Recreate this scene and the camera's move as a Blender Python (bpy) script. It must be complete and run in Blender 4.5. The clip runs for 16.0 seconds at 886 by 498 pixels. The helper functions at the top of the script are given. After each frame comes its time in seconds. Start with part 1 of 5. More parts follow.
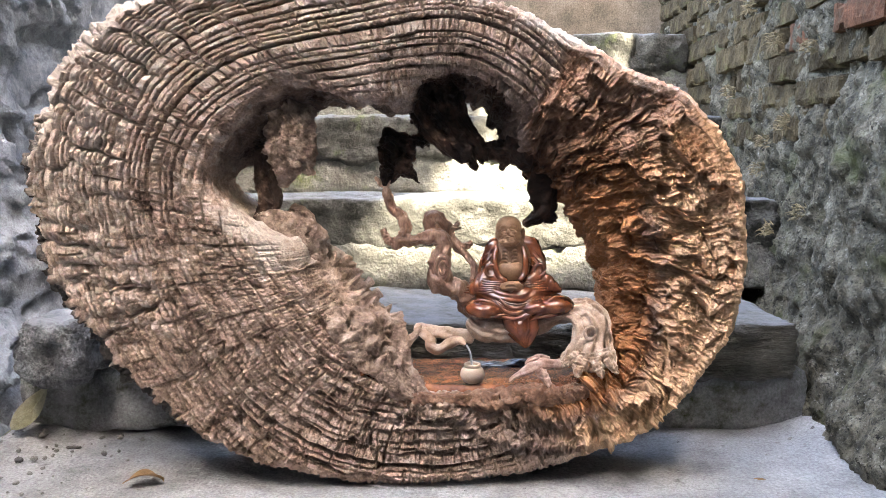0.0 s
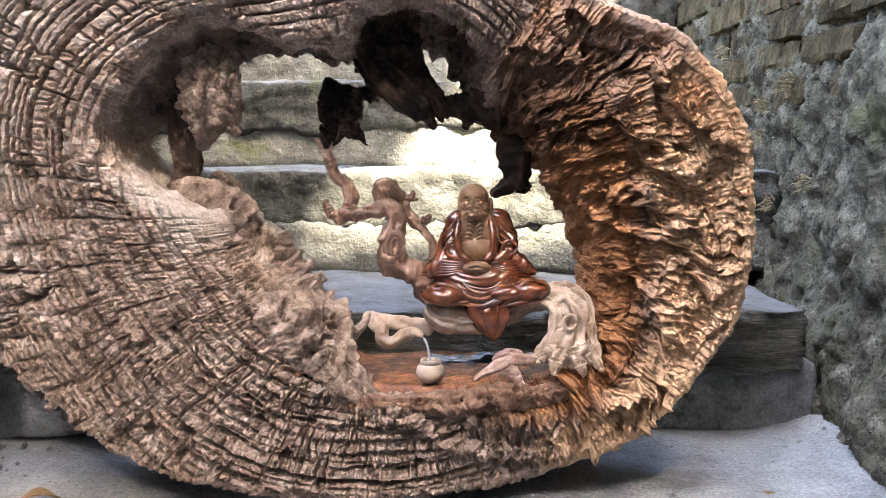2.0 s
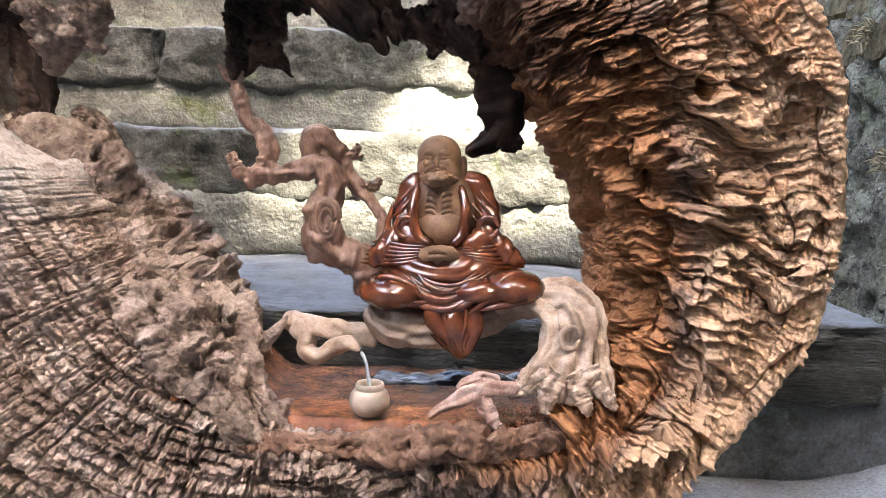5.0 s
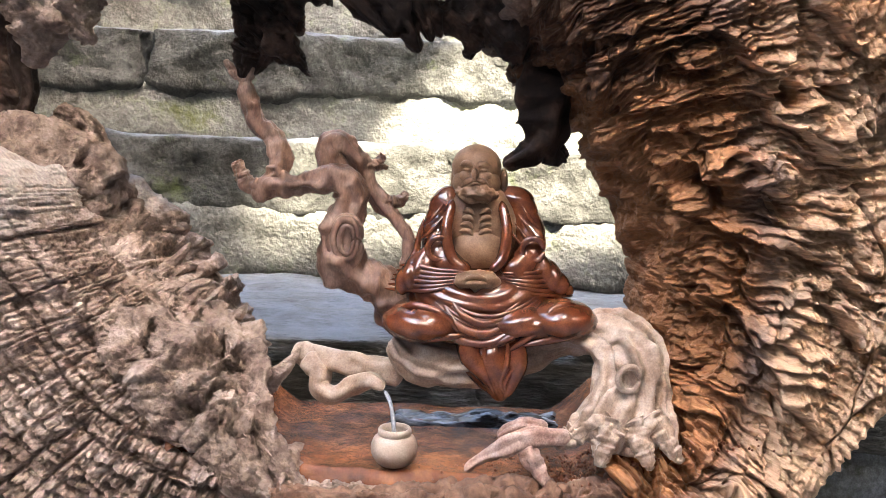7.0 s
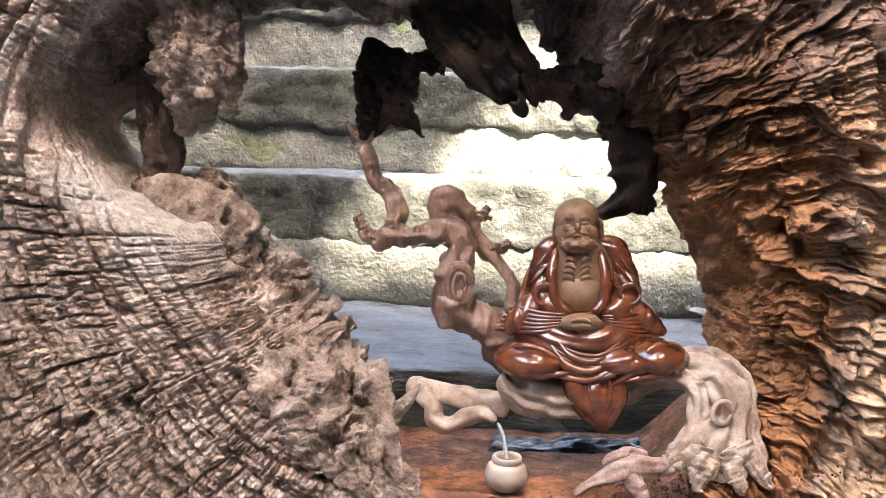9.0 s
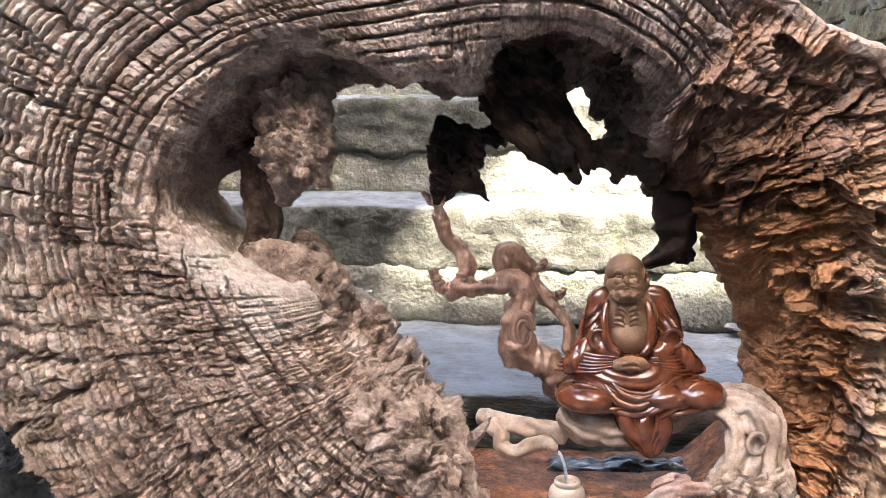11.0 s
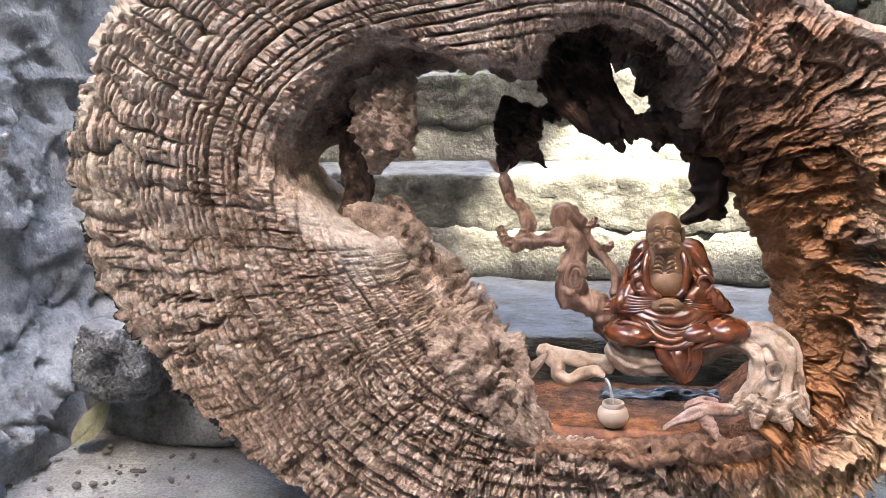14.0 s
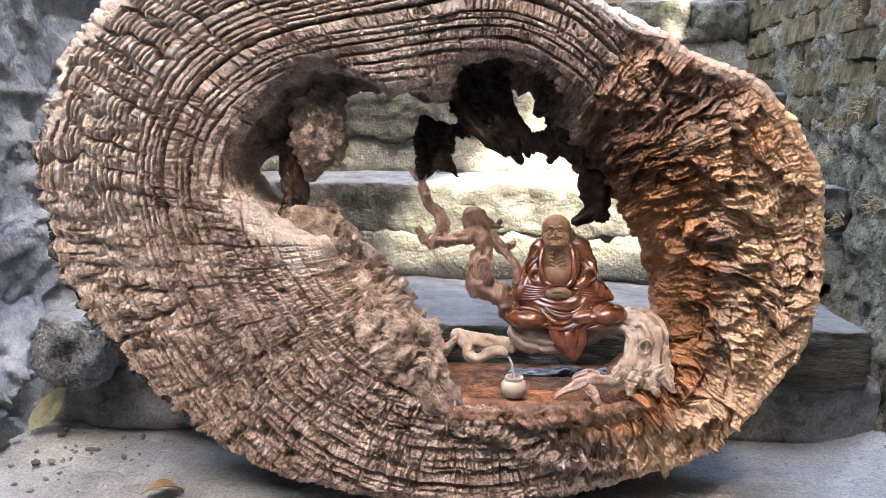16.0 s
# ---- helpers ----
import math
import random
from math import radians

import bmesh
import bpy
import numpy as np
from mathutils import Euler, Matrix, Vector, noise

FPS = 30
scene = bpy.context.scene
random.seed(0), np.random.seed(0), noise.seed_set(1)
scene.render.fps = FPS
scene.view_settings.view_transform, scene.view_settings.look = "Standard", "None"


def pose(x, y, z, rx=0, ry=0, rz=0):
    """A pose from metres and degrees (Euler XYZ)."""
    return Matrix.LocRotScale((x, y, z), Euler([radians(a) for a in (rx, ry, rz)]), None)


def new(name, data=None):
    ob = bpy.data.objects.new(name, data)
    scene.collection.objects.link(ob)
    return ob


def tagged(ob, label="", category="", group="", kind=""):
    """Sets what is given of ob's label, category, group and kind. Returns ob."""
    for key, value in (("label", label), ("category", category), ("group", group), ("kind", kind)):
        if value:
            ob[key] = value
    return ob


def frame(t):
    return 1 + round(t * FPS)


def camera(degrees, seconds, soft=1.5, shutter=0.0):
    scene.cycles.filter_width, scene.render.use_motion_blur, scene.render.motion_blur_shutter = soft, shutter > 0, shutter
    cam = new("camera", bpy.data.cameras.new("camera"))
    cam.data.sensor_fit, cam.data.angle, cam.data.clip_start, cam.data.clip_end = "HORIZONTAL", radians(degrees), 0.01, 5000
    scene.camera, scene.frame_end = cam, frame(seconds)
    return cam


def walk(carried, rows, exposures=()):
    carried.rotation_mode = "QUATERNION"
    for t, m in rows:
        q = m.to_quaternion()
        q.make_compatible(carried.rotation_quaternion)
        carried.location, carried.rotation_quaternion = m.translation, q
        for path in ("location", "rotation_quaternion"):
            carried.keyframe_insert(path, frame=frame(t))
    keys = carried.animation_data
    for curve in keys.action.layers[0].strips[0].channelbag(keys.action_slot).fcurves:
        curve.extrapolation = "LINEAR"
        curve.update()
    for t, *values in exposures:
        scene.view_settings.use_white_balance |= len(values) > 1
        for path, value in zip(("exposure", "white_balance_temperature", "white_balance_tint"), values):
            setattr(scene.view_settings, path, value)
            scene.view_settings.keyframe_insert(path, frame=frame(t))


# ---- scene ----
cam = camera(57.2, 16.0, soft=0.8)
METRES, EYE, TILT, LEAN, TURN = 1.25, 0.45, -5.9, 0.0, 0.0
ROWS = [
    (0.0, 0.0, 0.0, 0.0, 0.0, 0.0, -0.0),
    (0.5, 0.01, 0.0278, -0.0017, -0.05, -0.37, 0.11),
    (1.0, 0.0191, 0.0622, -0.0031, -0.28, -0.58, 0.06),
    (1.5, 0.0256, 0.1047, -0.0066, -0.75, -0.58, 0.23),
    (2.0, 0.0285, 0.1497, -0.0112, -1.29, -1.0, 0.17),
    (2.5, 0.0238, 0.2174, -0.0147, -1.89, -1.37, 0.28),
    (3.0, 0.0166, 0.2751, -0.0029, -2.68, -1.66, 0.67),
    (3.5, 0.0439, 0.3067, -0.0033, -2.45, -1.93, 0.42),
    (4.0, 0.0765, 0.3275, -0.0086, -1.42, -2.19, -0.26),
    (6.5, 0.0775, 0.4515, -0.0348, -0.32, -0.66, -2.3),
    (7.0, 0.0426, 0.4533, -0.021, -1.77, -0.51, -2.32),
    (7.5, 0.0175, 0.4354, -0.0125, -2.57, -0.2, -2.47),
    (8.0, 0.001, 0.4228, -0.0085, -2.28, -0.07, -2.47),
    (8.5, -0.009, 0.4083, -0.0026, -1.35, -0.04, -2.23),
    (9.0, -0.015, 0.4014, 0.0026, -0.29, -0.07, -1.87),
    (11.5, -0.053, 0.2983, 0.066, 2.12, -1.56, -0.65),
    (12.0, -0.0649, 0.2772, 0.0716, 2.57, -1.58, -0.43),
    (12.5, -0.0748, 0.2542, 0.071, 3.51, -2.32, -0.57),
    (13.0, -0.0667, 0.2342, 0.0679, 4.6, -3.25, -0.64),
    (13.5, -0.0495, 0.2225, 0.0582, 5.83, -3.82, -0.48),
    (14.0, -0.0313, 0.2016, 0.0496, 6.97, -3.6, -0.34),
    (14.5, -0.0168, 0.1876, 0.0467, 6.42, -3.41, 0.06),
    (15.0, -0.0224, 0.1712, 0.0408, 4.46, -3.44, 0.23),
    (15.5, -0.0249, 0.1323, 0.0356, 3.01, -2.93, -0.64),
    (16.0, -0.0027, 0.0819, 0.0426, 2.72, -2.78, -0.64),
]
walk(cam, [(t, pose(0, 0, EYE, TILT, LEAN, TURN) @ pose(METRES * x, METRES * y, METRES * z, 90 + pitch, roll, yaw)) for t, x, y, z, yaw, pitch, roll in ROWS],
     [(0.0, 4.69, 6840, 10), (3.5, 4.72, 6630, 10), (9.0, 4.72, 6630, 10), (16.0, 4.69, 6760, 10)])

# ---- light ----
SUN_WAY = Vector((-0.15, 0.62, -0.73)).normalized()
world = bpy.data.worlds.new("sky")
scene.world = world
world.use_nodes = True
wt = world.node_tree
sky = wt.nodes.new("ShaderNodeTexSky")
sky.sky_type = "NISHITA"
sky.sun_disc = False
sky.dust_density, sky.ozone_density = 4.0, 0.6
sky.sun_elevation = math.asin(-SUN_WAY.z)
sky.sun_rotation = math.atan2(-SUN_WAY.x, -SUN_WAY.y)
wt.nodes["Background"].inputs["Strength"].default_value = 0.15
wt.links.new(sky.outputs["Color"], wt.nodes["Background"].inputs["Color"])
sun = new("sun", bpy.data.lights.new("sun", "SUN"))
sun.data.energy, sun.data.angle, sun.data.color = 3.4, radians(0.8), (1.0, 0.94, 0.8)
sun.matrix_world = SUN_WAY.to_track_quat("-Z", "Y").to_matrix().to_4x4()


# ---- noise ----
def rnd(i, j, k=0, seed=0):
    """Random numbers from 0 to 1 for whole-number cells."""
    h = (np.asarray(i, np.int64) * 374761393 + np.asarray(j, np.int64) * 668265263 + np.asarray(k, np.int64) * 2147483647 + seed * 1274126177) & 0xFFFFFFFF
    h = ((h ^ (h >> 13)) * 1274126177) & 0xFFFFFFFF
    h = ((h ^ (h >> 16)) * 2246822519) & 0xFFFFFFFF
    return ((h ^ (h >> 15)) & 0xFFFFFF) / 16777216.0


def smooth(x, lo=0.0, hi=1.0):
    t = np.clip((x - lo) / (hi - lo), 0, 1)
    return t * t * (3 - 2 * t)


def noise2(u, v, seed=0, per=0):
    """Smooth noise from -1 to 1; per: the whole number of cells after which u comes round."""
    iu, iv = np.floor(u).astype(np.int64), np.floor(v).astype(np.int64)
    fu, fv = smooth(u - iu), smooth(v - iv)
    w = (lambda a: a % per) if per else (lambda a: a)
    a = rnd(w(iu), iv, 0, seed) * (1 - fu) + rnd(w(iu + 1), iv, 0, seed) * fu
    b = rnd(w(iu), iv + 1, 0, seed) * (1 - fu) + rnd(w(iu + 1), iv + 1, 0, seed) * fu
    return (a * (1 - fv) + b * fv) * 2 - 1


def noise3(p, size, seed=0):
    q = p / size
    i = np.floor(q).astype(np.int64)
    f = smooth(q - i)
    out = 0
    for a in (0, 1):
        for b in (0, 1):
            for c in (0, 1):
                w = (f[:, 0] if a else 1 - f[:, 0]) * (f[:, 1] if b else 1 - f[:, 1]) * (f[:, 2] if c else 1 - f[:, 2])
                out = out + w * rnd(i[:, 0] + a, i[:, 1] + b, i[:, 2] + c, seed)
    return out * 2 - 1


def rough3(p, size, seed=0, octaves=4, gain=0.5):
    return sum(gain ** k * noise3(p, size / 2 ** k, seed + k) for k in range(octaves))


def cells(u, v, seed=0, per=0):
    """Nearest and second distances to scattered points, the cell's random number and the way to its point."""
    iu, iv = np.floor(u).astype(np.int64), np.floor(v).astype(np.int64)
    best, second = np.full(u.shape, 9.0), np.full(u.shape, 9.0)
    pick, du0, dv0 = np.zeros(u.shape), np.zeros(u.shape), np.zeros(u.shape)
    for a in (-1, 0, 1):
        for b in (-1, 0, 1):
            cu, cv = iu + a, iv + b
            wu = cu % per if per else cu
            du, dv = u - cu - 0.1 - 0.8 * rnd(wu, cv, 1, seed), v - cv - 0.1 - 0.8 * rnd(wu, cv, 2, seed)
            d = np.hypot(du, dv)
            near = d < best
            second = np.where(near, best, np.minimum(second, d))
            pick = np.where(near, rnd(wu, cv, 3, seed), pick)
            du0, dv0 = np.where(near, du, du0), np.where(near, dv, dv0)
            best = np.where(near, d, best)
    return best, second, pick, du0, dv0


# ---- mesh helpers ----
def mesh_from(name, verts, faces, material, even=True):
    """A mesh of (n, 3) corners and (m, 4) or (m, 3) faces."""
    me = bpy.data.meshes.new(name)
    verts, faces = np.asarray(verts, np.float32), np.asarray(faces, np.int32)
    n, k = faces.shape
    me.vertices.add(len(verts))
    me.vertices.foreach_set("co", verts.ravel())
    me.loops.add(n * k)
    me.loops.foreach_set("vertex_index", faces.ravel())
    me.polygons.add(n)
    me.polygons.foreach_set("loop_start", np.arange(0, n * k, k, dtype=np.int32))
    me.update(calc_edges=True)
    me.validate()
    me.polygons.foreach_set("use_smooth", np.full(len(me.polygons), even))
    me.materials.append(material)
    return me


def part(name, me, parent=None, label=""):
    ob = new(name, me)
    ob.parent = parent
    return tagged(ob, label)


def thing(name, label, category, group="", kind="", at=(0, 0, 0)):
    ob = tagged(new(name), label, category, group, kind)
    ob.location = at
    return ob


def grid_faces(nu, nv, close_u=False, close_v=False):
    a = np.arange(nu * nv).reshape(nu, nv)
    if close_u:
        a = np.vstack([a, a[:1]])
    if close_v:
        a = np.hstack([a, a[:, :1]])
    return np.stack([a[:-1, :-1], a[1:, :-1], a[1:, 1:], a[:-1, 1:]], -1).reshape(-1, 4)


def box_grid(size, step):
    """A box's skin in small squares, centred on the origin."""
    n = [max(2, int(round(s / step))) for s in size]
    vs, fs, base = [], [], 0
    for ax in range(3):
        b, c = (ax + 1) % 3, (ax + 2) % 3
        gu, gv = np.meshgrid(np.linspace(-0.5, 0.5, n[b] + 1), np.linspace(-0.5, 0.5, n[c] + 1), indexing="ij")
        for side in (-0.5, 0.5):
            p = np.zeros((gu.size, 3))
            p[:, ax], p[:, b], p[:, c] = side * size[ax], gu.ravel() * size[b], gv.ravel() * size[c]
            f = grid_faces(n[b] + 1, n[c] + 1)
            vs.append(p)
            fs.append((f if side > 0 else f[:, ::-1]) + base)
            base += len(p)
    v, f = np.vstack(vs), np.vstack(fs)
    _, first, back = np.unique(np.round(v, 6), axis=0, return_index=True, return_inverse=True)
    return v[first], back.ravel()[f]


def rough_stone(name, size, at, material, step=0.012, soft=0.02, amp=0.006, grain=0.05, seed=0, top=0.3, turn=0.0, sag=0.0):
    """A hewn stone with worn edges; top: how rough its upper face is beside the rest."""
    v, f = box_grid(size, step)
    half = np.array(size) / 2
    inner = np.clip(v, -half + soft, half - soft)
    d = v - inner
    r = np.linalg.norm(d, axis=1, keepdims=True)
    v = inner + d / np.maximum(r, 1e-9) * np.minimum(r, soft)
    n = d / np.maximum(r, 1e-9)
    p = v + np.array(at)
    k = amp * rough3(p, grain, seed, 4, 0.55) + 0.7 * amp * (0.5 - np.abs(rough3(p * np.array((0.6, 1, 1.6)), 0.022, seed + 4, 3, 0.6))) + amp * 1.2 * rough3(p, 0.2, seed + 9, 2)
    k = k * np.where(n[:, 2] > 0.7, top, 1.0)
    v = v + n * k[:, None]
    v[:, 2] -= sag * np.abs(v[:, 0] / half[0]) ** 2
    if turn:
        c, s = math.cos(turn), math.sin(turn)
        v = np.stack([v[:, 0] * c - v[:, 1] * s, v[:, 0] * s + v[:, 1] * c, v[:, 2]], 1)
    return mesh_from(name, v + np.array(at), f, material)


def spline(points, n):
    """A smooth line of n places through points of any number of coordinates."""
    p = np.array(points, float)
    p = np.vstack([2 * p[0] - p[1], p, 2 * p[-1] - p[-2]])
    t = np.linspace(0, len(p) - 3 - 1e-6, n)
    i = t.astype(int)
    f = (t - i)[:, None]
    a, b, c, d = p[i], p[i + 1], p[i + 2], p[i + 3]
    return 0.5 * (2 * b + (c - a) * f + (2 * a - 5 * b + 4 * c - d) * f ** 2 + (3 * b - a - 3 * c + d) * f ** 3)


def tube(points, n=60, m=20, amp=0.1, flat=1.0, seed=0, grooves=5, twist=2.0):
    """A limb through rows of (x, y, z, radius), with long grooves that twist; flat squeezes it from front to back."""
    q = spline(points, n)
    c, r = q[:, :3], np.maximum(q[:, 3], 0.0005)
    t = np.gradient(c, axis=0)
    t /= np.linalg.norm(t, axis=1, keepdims=True)
    side = np.cross(t, (0.03, 1.0, 0.02))
    side /= np.maximum(np.linalg.norm(side, axis=1, keepdims=True), 1e-6)
    up = np.cross(side, t)
    a = np.linspace(0, 2 * math.pi, m, endpoint=False)[None, :]
    s = np.linspace(0, 1, n)[:, None]
    k = 1 + amp * np.sin(grooves * a + twist * 3 * s + seed) * 0.5 + amp * noise2(s * n / 9 + a * 0, a * 1.11, seed, 0)
    k[:, -1] = (k[:, -2] + k[:, 0]) / 2
    rr = r[:, None] * k
    ends = np.ones(n)
    ends[:5], ends[-5:] = (0.05, 0.55, 0.78, 0.91, 0.98), (0.98, 0.91, 0.78, 0.55, 0.05)
    rr = rr * ends[:, None]
    v = c[:, None, :] + rr[..., None] * (np.cos(a)[..., None] * side[:, None, :] + flat * np.sin(a)[..., None] * up[:, None, :])
    return v.reshape(-1, 3), grid_faces(n, m, close_v=True)


def ball(at, size, n=24, m=32, amp=0.0, grain=0.02, seed=0):
    """A lump of half-sizes size, with noise."""
    th = np.linspace(0.02, math.pi - 0.02, n)[:, None]
    ph = np.linspace(0, 2 * math.pi, m, endpoint=False)[None, :]
    d = np.stack([np.sin(th) * np.cos(ph), np.sin(th) * np.sin(ph), np.cos(th) + 0 * ph], -1).reshape(-1, 3)
    v = d * np.array(size) + np.array(at)
    if amp:
        v = v + d * (amp * rough3(v, grain, seed, 4, 0.6))[:, None]
    return v, grid_faces(n, m, close_v=True)


def joined(pieces):
    vs, fs, base = [], [], 0
    for v, f in pieces:
        vs.append(v)
        fs.append(f + base)
        base += len(v)
    return np.vstack(vs), np.vstack(fs)


# ---- materials ----
def material(name, colours, size=0.05, rough=(0.7, 0.9), bump=0.4, fine=0.004, spec=0.18, stretch=(1, 1, 1), coat=0.0, object_tint=0.0, contrast=0.28, mid=0.0):
    """Colours mixed by two scales of noise, with fine relief."""
    ma = bpy.data.materials.new(name)
    ma.use_nodes = True
    nt = ma.node_tree
    bs = nt.nodes["Principled BSDF"]
    co = nt.nodes.new("ShaderNodeTexCoord")
    mp = nt.nodes.new("ShaderNodeMapping")
    mp.inputs["Scale"].default_value = stretch
    nt.links.new(co.outputs["Object"], mp.inputs["Vector"])

    def tex(s, detail, ro=0.6):
        n = nt.nodes.new("ShaderNodeTexNoise")
        n.inputs["Scale"].default_value = 1 / s
        n.inputs["Detail"].default_value = detail
        n.inputs["Roughness"].default_value = ro
        nt.links.new(mp.outputs["Vector"], n.inputs["Vector"])
        return n.outputs["Fac"]

    big, small = tex(size, 5), tex(fine, 6, 0.7)
    ramp = nt.nodes.new("ShaderNodeValToRGB")
    ramp.color_ramp.elements[0].position, ramp.color_ramp.elements[1].position = 0.3, 0.7
    ramp.color_ramp.elements[0].color = (*colours[0], 1)
    ramp.color_ramp.elements[1].color = (*colours[-1], 1)
    for i, c in enumerate(colours[1:-1]):
        ramp.color_ramp.elements.new(0.3 + 0.4 * (i + 1) / (len(colours) - 1)).color = (*c, 1)
    nt.links.new(big, ramp.inputs["Fac"])
    val = nt.nodes.new("ShaderNodeMapRange")
    val.inputs["From Min"].default_value, val.inputs["From Max"].default_value = 0.3, 0.7
    val.inputs["To Min"].default_value, val.inputs["To Max"].default_value = 1 - contrast, 1 + 0.9 * contrast
    nt.links.new(small, val.inputs["Value"])
    mul = nt.nodes.new("ShaderNodeMix")
    mul.data_type, mul.blend_type = "RGBA", "MULTIPLY"
    mul.inputs["Factor"].default_value = 1.0
    nt.links.new(ramp.outputs["Color"], mul.inputs[6])
    nt.links.new(val.outputs["Result"], mul.inputs[7])
    out = mul.outputs[2]
    if object_tint:
        info = nt.nodes.new("ShaderNodeObjectInfo")
        hs = nt.nodes.new("ShaderNodeHueSaturation")
        mr = nt.nodes.new("ShaderNodeMapRange")
        mr.inputs["To Min"].default_value, mr.inputs["To Max"].default_value = 1 - object_tint, 1 + object_tint
        nt.links.new(info.outputs["Random"], mr.inputs["Value"])
        nt.links.new(mr.outputs["Result"], hs.inputs["Value"])
        nt.links.new(out, hs.inputs["Color"])
        out = hs.outputs["Color"]
    nt.links.new(out, bs.inputs["Base Color"])
    rr = nt.nodes.new("ShaderNodeMapRange")
    rr.inputs["To Min"].default_value, rr.inputs["To Max"].default_value = rough
    nt.links.new(big, rr.inputs["Value"])
    nt.links.new(rr.outputs["Result"], bs.inputs["Roughness"])
    bs.inputs["Specular IOR Level"].default_value = spec
    bs.inputs["Coat Weight"].default_value = coat
    bs.inputs["Coat Roughness"].default_value = 0.12
    if bump:
        bu = nt.nodes.new("ShaderNodeBump")
        bu.inputs["Strength"].default_value = bump
        bu.inputs["Distance"].default_value = fine
        nt.links.new(small, bu.inputs["Height"])
        nt.links.new(bu.outputs["Normal"], bs.inputs["Normal"])
        if mid:
            b2 = nt.nodes.new("ShaderNodeBump")
            b2.inputs["Strength"].default_value = 0.8
            b2.inputs["Distance"].default_value = mid * 0.7
            nt.links.new(tex(mid, 3, 0.55), b2.inputs["Height"])
            nt.links.new(b2.outputs["Normal"], bu.inputs["Normal"])
    return ma


def layer(ma, colour, size, lo, hi, up=0.0, attribute="", mottled=0.0, rough=None):
    """Lays another colour over a material: in noise patches, on upward faces (up), or where a stored mask says so."""
    nt = ma.node_tree
    bs = nt.nodes["Principled BSDF"]
    old = bs.inputs["Base Color"].links[0].from_socket
    co = nt.nodes.new("ShaderNodeTexCoord")
    n = nt.nodes.new("ShaderNodeTexNoise")
    n.inputs["Scale"].default_value, n.inputs["Detail"].default_value, n.inputs["Roughness"].default_value = 1 / size, 8, 0.7
    nt.links.new(co.outputs["Object"], n.inputs["Vector"])
    fac = n.outputs["Fac"]
    if attribute:
        at = nt.nodes.new("ShaderNodeAttribute")
        at.attribute_name = attribute
        ad = nt.nodes.new("ShaderNodeMath")
        ad.operation = "MULTIPLY_ADD"
        ad.inputs[1].default_value = mottled
        nt.links.new(n.outputs["Fac"], ad.inputs[0])
        nt.links.new(at.outputs["Fac"], ad.inputs[2])
        fac = ad.outputs[0]
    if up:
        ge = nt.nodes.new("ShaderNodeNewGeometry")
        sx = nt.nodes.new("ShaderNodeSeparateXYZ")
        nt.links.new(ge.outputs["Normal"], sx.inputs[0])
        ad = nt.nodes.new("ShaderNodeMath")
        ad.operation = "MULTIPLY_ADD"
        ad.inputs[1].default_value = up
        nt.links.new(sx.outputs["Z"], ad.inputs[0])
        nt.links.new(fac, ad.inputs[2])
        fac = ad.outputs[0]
    mr = nt.nodes.new("ShaderNodeMapRange")
    mr.inputs["From Min"].default_value, mr.inputs["From Max"].default_value = lo, hi
    nt.links.new(fac, mr.inputs["Value"])
    mx = nt.nodes.new("ShaderNodeMix")
    mx.data_type = "RGBA"
    nt.links.new(mr.outputs["Result"], mx.inputs["Factor"])
    nt.links.new(old, mx.inputs[6])
    mx.inputs[7].default_value = (*colour, 1)
    nt.links.new(mx.outputs[2], bs.inputs["Base Color"])
    if rough is not None:
        ro = bs.inputs["Roughness"].links[0].from_socket
        m2 = nt.nodes.new("ShaderNodeMix")
        nt.links.new(mr.outputs["Result"], m2.inputs[0])
        nt.links.new(ro, m2.inputs[2])
        m2.inputs[3].default_value = rough
        nt.links.new(m2.outputs[0], bs.inputs["Roughness"])
    return ma


GREY_STONE = material("grey_stone", [(0.0228, 0.022, 0.0182), (0.0494, 0.0471, 0.0395), (0.0988, 0.095, 0.0836)], 0.06, (0.8, 0.95), 0.8, 0.005, contrast=0.45, mid=0.015)
# upward faces are coloured paler and bluer than the sides
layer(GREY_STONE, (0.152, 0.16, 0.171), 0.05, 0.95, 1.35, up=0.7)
layer(GREY_STONE, (0.076, 0.0912, 0.0342), 0.11, 0.58, 0.72)
# paler variant of grey_stone, lightened so the shaded lowest step renders brighter
STEP_STONE = material("pale_step_stone", [(0.0456, 0.0433, 0.0365), (0.095, 0.0904, 0.076), (0.167, 0.161, 0.144)], 0.05, (0.8, 0.95), 0.9, 0.005, stretch=(0.35, 1, 2.2), contrast=0.5, mid=0.02)
# upward faces paler and bluer here too
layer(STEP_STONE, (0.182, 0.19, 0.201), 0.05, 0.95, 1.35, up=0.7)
MORTAR = material("mortar", [(0.0836, 0.079, 0.0646), (0.148, 0.142, 0.122), (0.205, 0.198, 0.175)], 0.1, (0.85, 0.95), 0.5, 0.005, contrast=0.35, mid=0.02)
layer(MORTAR, (0.114, 0.125, 0.0532), 0.10, 0.54, 0.68)
EARTH = material("earthy_render", [(0.076, 0.0623, 0.0456), (0.118, 0.0973, 0.073), (0.16, 0.135, 0.105)], 0.08, (0.85, 0.95), 0.6, 0.005, contrast=0.4)
MOSSY = material("mossy_mortar", [(0.0988, 0.101, 0.0988), (0.19, 0.195, 0.196), (0.281, 0.289, 0.295)], 0.06, (0.85, 0.95), 0.8, 0.005, contrast=0.4)
layer(MOSSY, (0.05, 0.058, 0.028), 0.09, 0.53, 0.64)
